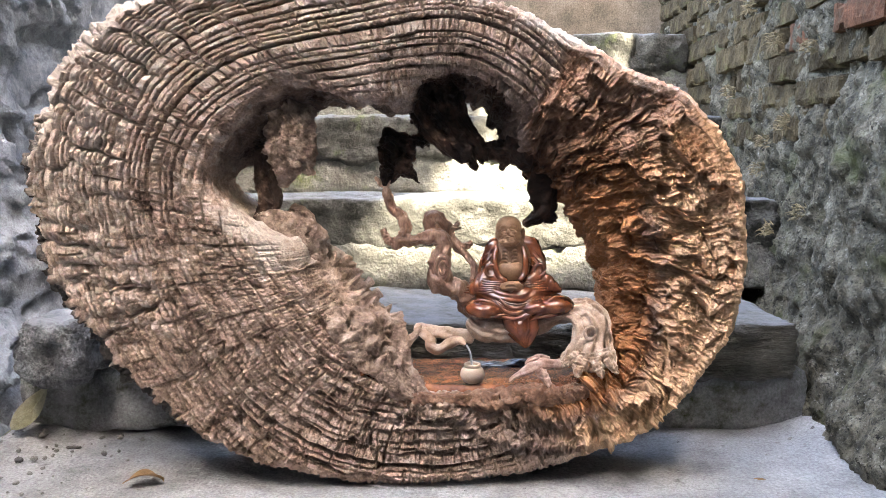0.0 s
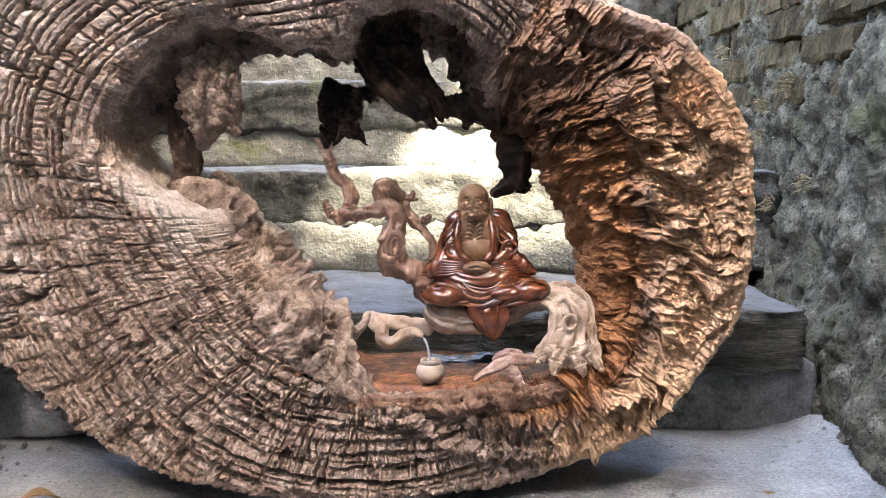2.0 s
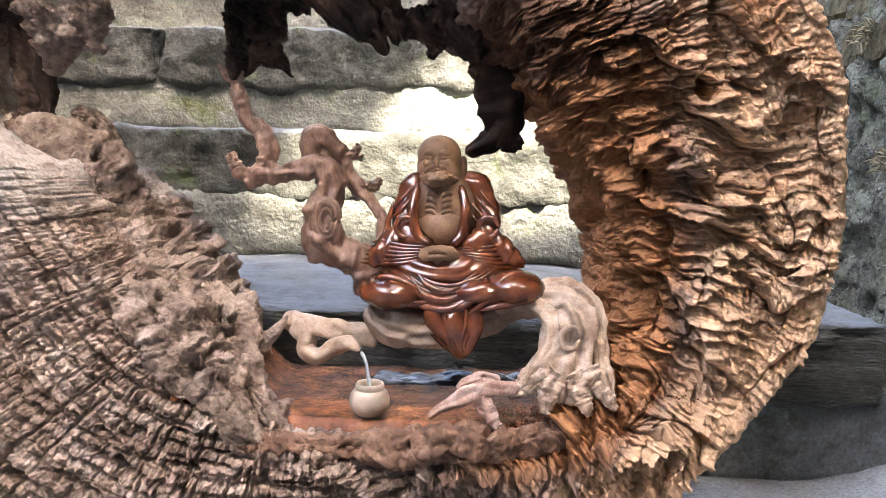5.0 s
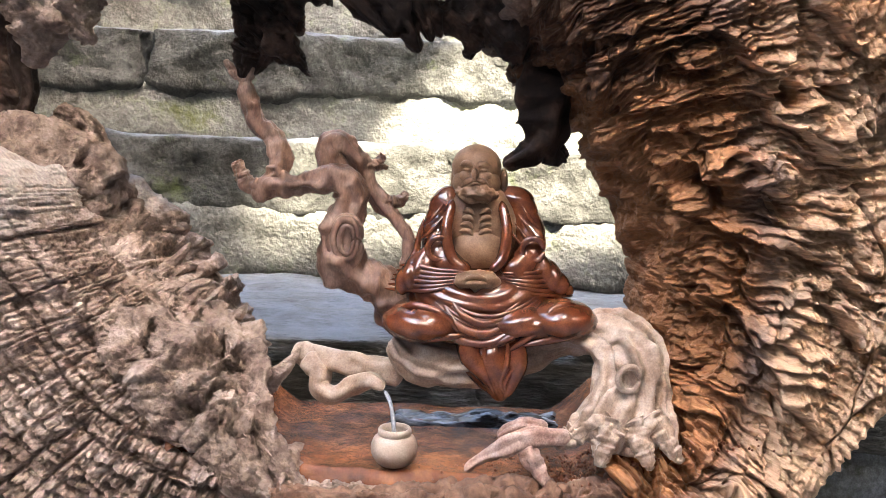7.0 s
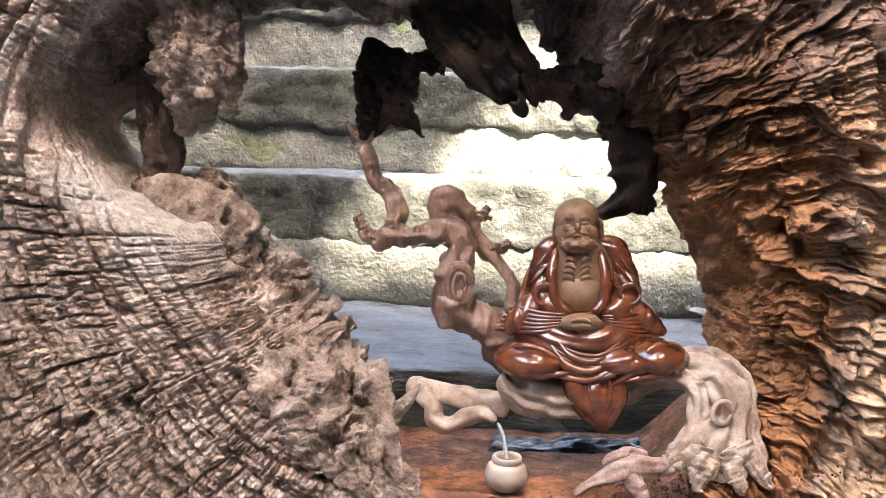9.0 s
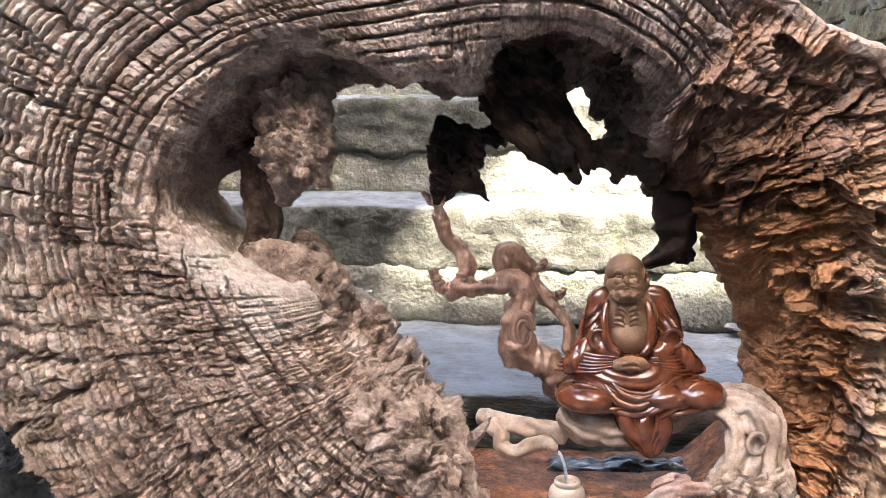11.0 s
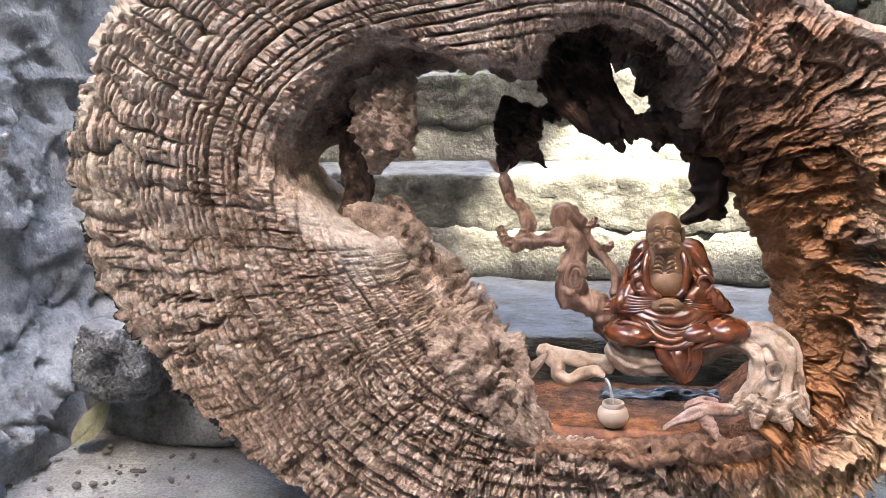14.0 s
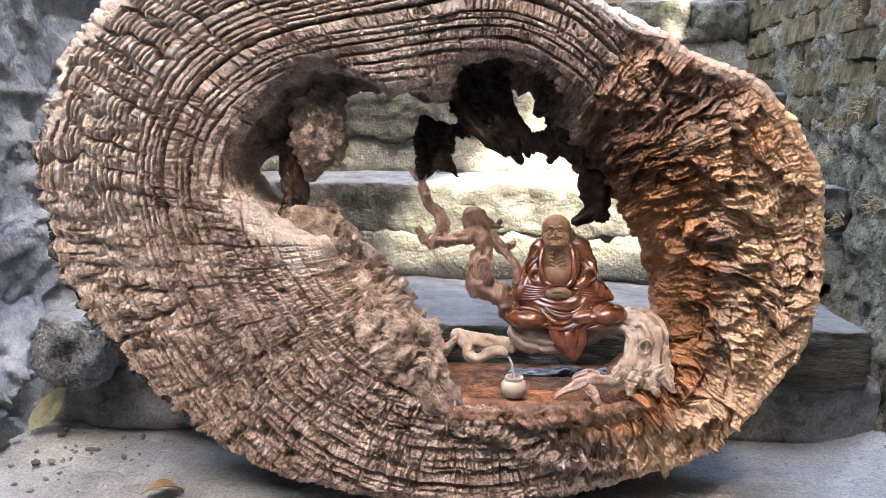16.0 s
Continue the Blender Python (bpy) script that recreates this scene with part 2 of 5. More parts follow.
CONCRETE = material("concrete_floor", [(0.16, 0.159, 0.158), (0.265, 0.265, 0.264), (0.36, 0.36, 0.358)], 0.12, (0.8, 0.95), 0.6, 0.004, contrast=0.4, mid=0.012)
layer(CONCRETE, (0.0836, 0.0836, 0.0798), 0.014, 0.64, 0.70)
layer(CONCRETE, (0.129, 0.129, 0.122), 0.06, 0.60, 0.70)
ROCK = material("grey_rock", [(0.03, 0.027, 0.019), (0.095, 0.087, 0.063), (0.20, 0.186, 0.142)], 0.03, (0.8, 0.95), 0.8, 0.005, contrast=0.5, mid=0.018)
layer(ROCK, (0.02, 0.019, 0.016), 0.007, 0.55, 0.62)
layer(ROCK, (0.28, 0.27, 0.235), 0.006, 0.60, 0.67)
layer(ROCK, (0.0646, 0.0699, 0.0304), 0.12, 0.54, 0.66)
PLASTER = material("weathered_plaster", [(0.135, 0.147, 0.163), (0.25, 0.266, 0.29), (0.37, 0.388, 0.415)], 0.07, (0.75, 0.92), 0.5, 0.004, contrast=0.3, mid=0.01)
layer(PLASTER, (0.144, 0.156, 0.175), 0.14, 0.53, 0.62)
layer(PLASTER, (0.30, 0.312, 0.33), 0.06, 0.60, 0.70)
BRICK = material("mossy_brick", [(0.0266, 0.0205, 0.0106), (0.0646, 0.0509, 0.0281), (0.122, 0.0973, 0.0578)], 0.04, (0.85, 0.95), 0.9, 0.004, object_tint=0.25, contrast=0.45, mid=0.012)
layer(BRICK, (0.0912, 0.0988, 0.038), 0.09, 0.55, 0.7)
RED_BRICK = material("red_brick", [(0.0456, 0.0365, 0.0228), (0.103, 0.0502, 0.0289), (0.16, 0.0722, 0.0403)], 0.05, (0.85, 0.95), 0.6, 0.005, contrast=0.5)
PLAIN = material("plain_render", [(0.0456, 0.0441, 0.0395), (0.076, 0.0737, 0.0669)], 0.4, (0.85, 0.95), 0.3, 0.02)
TIMBER = material("blocker_boards", [(0.122, 0.0836, 0.0532), (0.19, 0.137, 0.0912)], 0.2, (0.7, 0.9), 0.3, 0.01)

# ---- ground ----
gx = np.concatenate([np.linspace(-6, -1.2, 20), np.linspace(-1.18, 1.18, 260), np.linspace(1.2, 6, 20)])
gy = np.concatenate([np.linspace(-6, 0.2, 24), np.linspace(0.22, 1.6, 150), np.linspace(1.7, 6, 16)])
GX, GY = np.meshgrid(gx, gy, indexing="ij")
P = np.stack([GX.ravel(), GY.ravel(), 0 * GX.ravel()], 1)
P[:, 2] = 0.0025 * rough3(P, 0.12, 3, 4, 0.5) + 0.006 * noise3(P, 0.5, 8) - 0.004
P[:, 2] += 0.05 * smooth(P[:, 0], 0.5, 0.72) * smooth(P[:, 1], 0.9, 1.4) + 0.04 * smooth(-P[:, 0], 0.55, 0.8) * smooth(P[:, 1], 1.15, 1.45)
ground = tagged(new("ground", mesh_from("ground", P, grid_faces(len(gx), len(gy)), CONCRETE)), "pale grey worn concrete ground, dusty and chipped", "ground", kind="structure")

# ---- steps: overhanging hewn stones on recessed mortar ----
steps = tagged(new("stone_steps"), "flight of rough grey hewn stone steps with mossy mortar", "steps", kind="structure")
RISE, TREAD, FIRST, THICK = 0.19, 0.345, 1.33, 0.105
for n in range(1, 9):
    top, front = {4: 0.825, 5: 1.16, 6: 1.35, 7: 1.54, 8: 1.73}.get(n, RISE * n), FIRST + TREAD * (n - 1)
    rise = {4: 0.255, 5: 0.335}.get(n, RISE)
    rng = random.Random(n)
    cuts = {1: (-0.55, 0.12, 0.60), 2: (-0.78, 0.70), 3: (-0.9, -0.43, 0.71), 4: (-0.9, 0.36, 0.70), 5: (-0.9, -0.1, 0.76)}.get(n, (-1.0, -0.2, 0.4, 0.9))
    for a, b in zip(cuts[:-1], cuts[1:]):
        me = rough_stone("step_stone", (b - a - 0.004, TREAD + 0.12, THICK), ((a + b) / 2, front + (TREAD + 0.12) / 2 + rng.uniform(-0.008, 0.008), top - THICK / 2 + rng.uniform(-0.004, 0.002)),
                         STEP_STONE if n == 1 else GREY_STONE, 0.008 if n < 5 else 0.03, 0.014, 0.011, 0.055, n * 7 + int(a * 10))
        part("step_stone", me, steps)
    # the mortared riser under the overhang
    back = front + (0.012 if n > 1 else 0.025)
    me = rough_stone("riser", (1.9 if n > 1 else 1.34, 0.2, rise - THICK + 0.02), (-0.1 if n > 1 else -0.05, back + 0.1, top - THICK - (rise - THICK) / 2 + 0.008), {1: MOSSY, 5: EARTH}.get(n, MORTAR), 0.014 if n < 5 else 0.04, 0.01, 0.006, 0.07, 60 + n)
    part("riser", me, steps)

# a rounded rock that ends the lowest step at the foot of the wall
BOULDER = material("dark_boulder", [(0.06, 0.062, 0.064), (0.145, 0.15, 0.157), (0.28, 0.29, 0.305)], 0.04, (0.8, 0.95), 0.9, 0.005, contrast=0.5, mid=0.02)
# the boulder's top is coloured paler than its sides
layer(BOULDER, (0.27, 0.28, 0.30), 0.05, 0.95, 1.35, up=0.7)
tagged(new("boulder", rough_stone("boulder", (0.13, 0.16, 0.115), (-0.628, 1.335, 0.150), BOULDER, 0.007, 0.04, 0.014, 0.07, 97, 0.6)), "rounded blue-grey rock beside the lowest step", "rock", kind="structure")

# ---- right-hand wall ----
def sheet(name, fx, u, v, ma):
    U, V = np.meshgrid(u, v, indexing="ij")
    return mesh_from(name, fx(U.ravel(), V.ravel()), grid_faces(len(u), len(v)), ma)


def right_wall(y, z):
    """The rubble wall's face: a bulging lump low down near the camera, flatter behind."""
    p = np.stack([0 * y, y, z], 1)
    lump = 0.05 * smooth(1.55 - y, 0.0, 0.25) * smooth(0.62 - z, 0.0, 0.12)
    foot = 0.05 * smooth(0.22 - z, 0, 0.22)
    cl = cells(y / 0.15 + 0.3 * noise3(p, 0.05, 6), z / 0.11 + 0.3 * noise3(p, 0.05, 7), 5)
    x = 0.70 + 0.03 * smooth(y, 1.6, 2.6) - lump - foot + 0.015 * rough3(p, 0.14, 21, 6, 0.66) - 0.009 * smooth(cl[1] - cl[0], 0.0, 0.05) * (0.3 + 0.7 * cl[2]) + 0.007 * noise3(p, 0.022, 23) + 0.005 * noise3(p, 0.011, 24)
    return np.stack([x, y, z], 1)


wall_r = tagged(new("wall_right", sheet("wall_right", right_wall, np.concatenate([np.linspace(-2.5, 0.7, 20), np.linspace(0.72, 2.0, 300), np.linspace(2.01, 2.8, 60), np.linspace(2.9, 5, 12)]), np.concatenate([np.linspace(-0.05, 1.1, 150), np.linspace(1.12, 1.6, 8)]), ROCK)),
                "grey rubble and brick wall with moss and crumbling mortar", "wall", kind="structure")


def left_wall(y, z):
    """Weathered render over rock: tilted plates, cracks between them, spalled patches."""
    p = np.stack([0 * y, y, z], 1)
    w = 0.35 * noise3(p, 0.10, 38)
    c1, c2, pick, cy, cz = cells((y + 0.5 * z) / 0.17 + w, (z - 0.35 * y) / 0.12 + w, 39)
    e1, e2, small, sy, sz = cells((y + 0.3 * z) / 0.055 + 2 * w, z / 0.045 + w, 40)
    rocky = 0.3 * smooth(0.52 - z, 0.0, 0.22)
    x = -0.79 - 0.04 * smooth(1.2 - y, 0, 0.5) - 0.05 * smooth(z, 0.2, 0.7) + 0.012 * rough3(p, 0.2, 31, 6, 0.58)
    x += (0.012 + 0.030 * rocky) * (pick - 0.5) + (0.012 + 0.03 * rocky) * (cy - cz) * 0.5 - (0.006 + 0.016 * rocky) * (1 - smooth(c2 - c1, 0.0, 0.06))
    x += 0.010 * smooth(small, 0.72, 0.74) * (1 - rocky) + rocky * (0.014 * (small - 0.5) - 0.006 * (1 - smooth(e2 - e1, 0, 0.1)))
    x += 0.012 * smooth(noise3(p, 0.09, 34) + 0.4 * noise3(p, 0.03, 35), 0.1, 0.2) + 0.003 * noise3(p, 0.02, 36) + 0.06 * smooth(0.22 - z, 0, 0.2) + 0.03 * smooth(y, 1.5, 2.2)
    return np.stack([x, y, z], 1)


wall_l = tagged(new("wall_left", sheet("wall_left", left_wall, np.concatenate([np.linspace(5, 2.9, 12), np.linspace(2.8, 0.72, 330), np.linspace(0.7, -2.5, 20)]), np.concatenate([np.linspace(-0.05, 1.1, 210), np.linspace(1.12, 1.3, 4)]), PLASTER)),
                "blue-grey weathered plastered rock wall", "wall", kind="structure")
for w in (wall_r, wall_l):
    m = w.modifiers.new("thickness", "SOLIDIFY")
    m.thickness, m.offset = 0.25, 1.0
# three tall unseen walls, added so light falls mostly from overhead
me = rough_stone("wall_end", (3.4, 0.3, 4.4), (-0.1, 4.25, 2.2), PLAIN, 0.1, 0.02, 0.01, 0.2, 71)
tagged(new("wall_end", me), "unseen plain wall added beyond the steps to limit sky light", "wall", kind="structure")
for side, x in (("right", 1.75),):
    me = rough_stone("shade_wall", (0.3, 9.4, 4.8), (x, -0.6, 2.4), PLAIN, 0.2, 0.02, 0.01, 0.2, 73)
    tagged(new("house_wall_" + side, me), "unseen plain wall added on the right to limit sky light", "wall", kind="structure")
me = rough_stone("wall_behind", (5.4, 0.3, 4.8), (-1.0, -3.9, 2.4), PLAIN, 0.2, 0.02, 0.01, 0.2, 72)
tagged(new("wall_behind", me), "unseen plain wall added behind the camera to limit sky light", "wall", kind="structure")

# sun blocker added unseen high overhead; leaves only part of the steps lit
def roof(name, corners, z, label):
    v = [(x, y, z + h) for h in (0, 0.12) for x, y in corners]
    k = len(corners)
    bm = bmesh.new()
    vs = [bm.verts.new(p) for p in v]
    bm.faces.new(vs[:k][::-1])
    bm.faces.new(vs[k:])
    for i in range(k):
        j = (i + 1) % k
        bm.faces.new((vs[i], vs[j], vs[k + j], vs[k + i]))
    me = bpy.data.meshes.new(name)
    bm.to_mesh(me)
    bm.free()
    me.materials.append(TIMBER)
    return tagged(new(name, me), label, "roof", kind="structure")


roof("roof_eave", [(-0.7, -3.4), (1.9, -3.4), (1.9, -1.57), (0.53, -1.59), (0.625, -1.41), (0.735, -1.0), (0.83, -0.90), (0.81, -0.45), (1.14, -0.45), (1.14, -0.22), (1.9, -0.22), (1.9, 0.6), (0.45, 0.6), (0.45, 0.0), (-0.5, 0.0), (-0.7, -1.59)], 4.0, "unseen boards added high overhead to block the sun")

def brick_mesh(name, seed, ma):
    """A worn brick with chipped arrises, shaped a little differently by seed."""
    v, f = box_grid((0.10, 0.200, 0.053), 0.0135)
    half = np.array((0.05, 0.100, 0.0265))
    inner = np.clip(v, -half + 0.004, half - 0.004)
    d = v - inner
    n = d / np.maximum(np.linalg.norm(d, axis=1, keepdims=True), 1e-9)
    chip = smooth(noise3(v + seed, 0.03, seed + 3), 0.1, 0.6) * smooth(np.sort(np.abs(d), axis=1)[:, 1], 0.0005, 0.003)
    v = inner + n * 0.004 + n * (0.0030 * rough3(v + seed, 0.03, seed, 3, 0.6))[:, None] - n * (0.009 * chip)[:, None]
    return mesh_from(name, v, f, ma, even=False)


kinds = [brick_mesh("brick", k, BRICK) for k in range(5)] + [brick_mesh("brick", 9, RED_BRICK)]
rng = random.Random(4)
for row in range(12):
    z = 0.525 + row * 0.059
    y = (1.42 if row < 2 else 1.24) + 0.10 * (row % 2) + rng.uniform(-0.02, 0.02)
    while y < 3.0:
        red = (row == 3 and 1.20 < y < 1.64) or (row == 5 and 1.2 < y < 1.4)
        b = part("brick", kinds[5] if red else rng.choice(kinds[:5]), wall_r)
        b.location = (0.732 + 0.02 * (y - 1.5) + rng.uniform(-0.008, 0.008), y, z + rng.uniform(-0.005, 0.005))
        b.rotation_euler = (rng.uniform(-0.04, 0.04), rng.uniform(-0.05, 0.05), rng.uniform(-0.06, 0.06))
        b.scale = (1, rng.uniform(0.80, 1.02), rng.uniform(0.92, 1.06))
        y += 0.212

# ---- the great wooden disc ----
OLD_WOOD = material("weathered_wood", [(0.15, 0.101, 0.075), (0.285, 0.205, 0.16), (0.42, 0.326, 0.268)], 0.03, (0.85, 0.98), 0.3, 0.004, spec=0.08, contrast=0.34, mid=0.009)
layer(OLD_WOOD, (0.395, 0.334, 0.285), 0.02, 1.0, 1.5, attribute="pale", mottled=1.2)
layer(OLD_WOOD, (0.52, 0.335, 0.205), 0.03, 1.0, 1.5, attribute="tawny", mottled=1.2)
layer(OLD_WOOD, (0.31, 0.14, 0.062), 0.03, 1.0, 1.5, attribute="oiled", mottled=1.2, rough=0.5)
# near-black for shade painted into the hollow and the upper right
layer(OLD_WOOD, (0.0266, 0.0137, 0.00912), 0.03, 1.0, 1.45, attribute="painted_shade", mottled=1.0, rough=0.5)
layer(OLD_WOOD, (0.076, 0.0669, 0.0608), 0.012, 0.95, 1.25, attribute="bark", mottled=0.9)


def grained(ma, depth):
    """Fine ring lines and fibres that follow the stored ways along and across the rings."""
    nt = ma.node_tree
    bs = nt.nodes["Principled BSDF"]

    def stored(name):
        at = nt.nodes.new("ShaderNodeAttribute")
        at.attribute_name = name
        return at.outputs["Fac"]

    def lines(along, across, detail):
        cm = nt.nodes.new("ShaderNodeCombineXYZ")
        for name, size, i in (("arc_way", along, 0), ("ring_way", across, 1)):
            mu = nt.nodes.new("ShaderNodeMath")
            mu.operation = "MULTIPLY"
            mu.inputs[1].default_value = 1 / size
            nt.links.new(stored(name), mu.inputs[0])
            nt.links.new(mu.outputs[0], cm.inputs[i])
        n = nt.nodes.new("ShaderNodeTexNoise")
        n.inputs["Scale"].default_value, n.inputs["Detail"].default_value, n.inputs["Roughness"].default_value = 1.0, detail, 0.65
        nt.links.new(cm.outputs[0], n.inputs["Vector"])
        return n.outputs["Fac"]

    mx = nt.nodes.new("ShaderNodeMix")
    nt.links.new(stored("torn"), mx.inputs[0])
    nt.links.new(lines(0.0042, 0.0030, 5), mx.inputs[2])
    nt.links.new(lines(0.0030, 0.012, 5), mx.inputs[3])
    fibres = lines(0.0022, 0.012, 3)
    av = nt.nodes.new("ShaderNodeMix")
    av.inputs[0].default_value = 0.2
    nt.links.new(mx.outputs[0], av.inputs[2])
    nt.links.new(fibres, av.inputs[3])
    val = nt.nodes.new("ShaderNodeMapRange")
    val.inputs["From Min"].default_value, val.inputs["From Max"].default_value = 0.36, 0.64
    val.inputs["To Min"].default_value, val.inputs["To Max"].default_value = 0.72, 1.24
    nt.links.new(av.outputs[0], val.inputs["Value"])
    mul = nt.nodes.new("ShaderNodeMix")
    mul.data_type, mul.blend_type = "RGBA", "MULTIPLY"
    mul.inputs["Factor"].default_value = 1.0
    nt.links.new(bs.inputs["Base Color"].links[0].from_socket, mul.inputs[6])
    nt.links.new(val.outputs["Result"], mul.inputs[7])
    nt.links.new(mul.outputs[2], bs.inputs["Base Color"])
    bu = nt.nodes.new("ShaderNodeBump")
    bu.inputs["Strength"].default_value, bu.inputs["Distance"].default_value = 0.9, depth
    nt.links.new(av.outputs[0], bu.inputs["Height"])
    nt.links.new(bs.inputs["Normal"].links[0].from_socket, bu.inputs["Normal"])
    nt.links.new(bu.outputs["Normal"], bs.inputs["Normal"])


grained(OLD_WOOD, 0.0016)
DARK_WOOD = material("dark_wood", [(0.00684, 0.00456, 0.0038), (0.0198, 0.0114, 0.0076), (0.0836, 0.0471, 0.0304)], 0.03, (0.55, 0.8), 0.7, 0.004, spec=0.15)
LUMP_WOOD = material("lump_wood", [(0.114, 0.076, 0.057), (0.236, 0.171, 0.133), (0.372, 0.289, 0.236)], 0.02, (0.85, 0.98), 0.5, 0.004, spec=0.08, contrast=0.32, mid=0.008)
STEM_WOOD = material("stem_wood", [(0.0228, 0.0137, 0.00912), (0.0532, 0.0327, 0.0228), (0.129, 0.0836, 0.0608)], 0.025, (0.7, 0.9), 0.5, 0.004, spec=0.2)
CARVED = material("carved_branch", [(0.07, 0.034, 0.02), (0.18, 0.10, 0.066), (0.31, 0.20, 0.145)], 0.018, (0.3, 0.55), 0.4, 0.002, spec=0.45, stretch=(1, 1, 0.4), contrast=0.4)
PALE_ROOT = material("pale_root", [(0.19, 0.11, 0.0646), (0.312, 0.217, 0.152), (0.41, 0.319, 0.247)], 0.014, (0.35, 0.55), 0.25, 0.0015, spec=0.45, contrast=0.32)
VARNISH = material("varnished_pool", [(0.0608, 0.0167, 0.00684), (0.152, 0.0502, 0.0182), (0.274, 0.106, 0.0418)], 0.03, (0.16, 0.30), 0.4, 0.006, spec=0.4, coat=0.0)
ROBE = material("varnished_robe", [(0.0646, 0.0152, 0.00608), (0.106, 0.0274, 0.00988), (0.16, 0.0494, 0.0182)], 0.012, (0.16, 0.26), 0.10, 0.001, spec=0.5, coat=0.35)
BARE = material("bare_carving", [(0.114, 0.057, 0.0266), (0.175, 0.095, 0.0494), (0.228, 0.137, 0.076)], 0.008, (0.45, 0.6), 0.3, 0.001, spec=0.4)
POT = material("pale_pot", [(0.319, 0.243, 0.182), (0.418, 0.334, 0.266)], 0.01, (0.3, 0.45), 0.1, 0.001, spec=0.5)
# the palest colour paints in silvery reflections as stretched streaks
RESIN = material("dark_resin", [(0.0076, 0.00684, 0.00684), (0.0228, 0.0228, 0.0243), (0.38, 0.395, 0.418)], 0.010, (0.03, 0.06), 0.3, 0.006, spec=0.6, stretch=(0.3, 1.6, 1), contrast=0.5)
WATER = material("water", [(0.304, 0.312, 0.319), (0.426, 0.433, 0.441)], 0.01, (0.05, 0.1), 0.1, 0.002, spec=0.5)

CX, CZ, FRONT = 0.0, 0.34, 1.10
OUTER = [0.428, 0.424, 0.398, 0.350, 0.338, 0.340, 0.357, 0.386, 0.437, 0.513, 0.588, 0.618, 0.594, 0.545, 0.490, 0.428, 0.386, 0.360, 0.346, 0.350, 0.364, 0.392, 0.414, 0.427]
MOUTH = [0.225, 0.200, 0.185, 0.182, 0.200, 0.226, 0.232, 0.200, 0.222, 0.312, 0.322, 0.335, 0.205, 0.172, 0.155, 0.150, 0.165, 0.205, 0.216, 0.226, 0.252, 0.278, 0.290, 0.252]
THROAT = [0.205, 0.185, 0.170, 0.165, 0.170, 0.200, 0.205, 0.197, 0.222, 0.270, 0.275, 0.325, 0.185, 0.145, 0.135, 0.135, 0.155, 0.222, 0.236, 0.250, 0.275, 0.290, 0.275, 0.240]
RINGS = [0.20, 0.20, 0.195, 0.19, 0.20, 0.226, 0.232, 0.22, 0.245, 0.295, 0.325, 0.335, 0.314, 0.287, 0.271, 0.262, 0.253, 0.244, 0.238, 0.234, 0.228, 0.222, 0.215, 0.207]
BEND = [0.07, 0.05, 0.04, 0.03, 0.03, 0.02, 0.02, 0.02, 0.02, 0.02, 0.03, 0.03, 0.08, 0.10, 0.10, 0.08, 0.06, 0.03, 0.02, 0.02, 0.02, 0.03, 0.06, 0.08]


def around(values, a):
    """A ring of values, smoothly filled in at the angles a."""
    p = np.array(values)
    t = a / (2 * math.pi) * len(p)
    i = np.floor(t).astype(int)
    f = t - i
    n = len(p)
    q0, q1, q2, q3 = p[(i - 1) % n], p[i % n], p[(i + 1) % n], p[(i + 2) % n]
    m1, m2 = (q2 - q0) * 0.35, (q3 - q1) * 0.35
    return (2 * f ** 3 - 3 * f ** 2 + 1) * q1 + (f ** 3 - 2 * f ** 2 + f) * m1 + (-2 * f ** 3 + 3 * f ** 2) * q2 + (f ** 3 - f ** 2) * m2


def near_angle(a, centre, half):
    """1 at an angle (degrees), falling to 0 at half degrees from it."""
    d = np.abs((np.degrees(a) - centre + 180) % 360 - 180)
    return 1 - smooth(d, 0.45 * half, half)


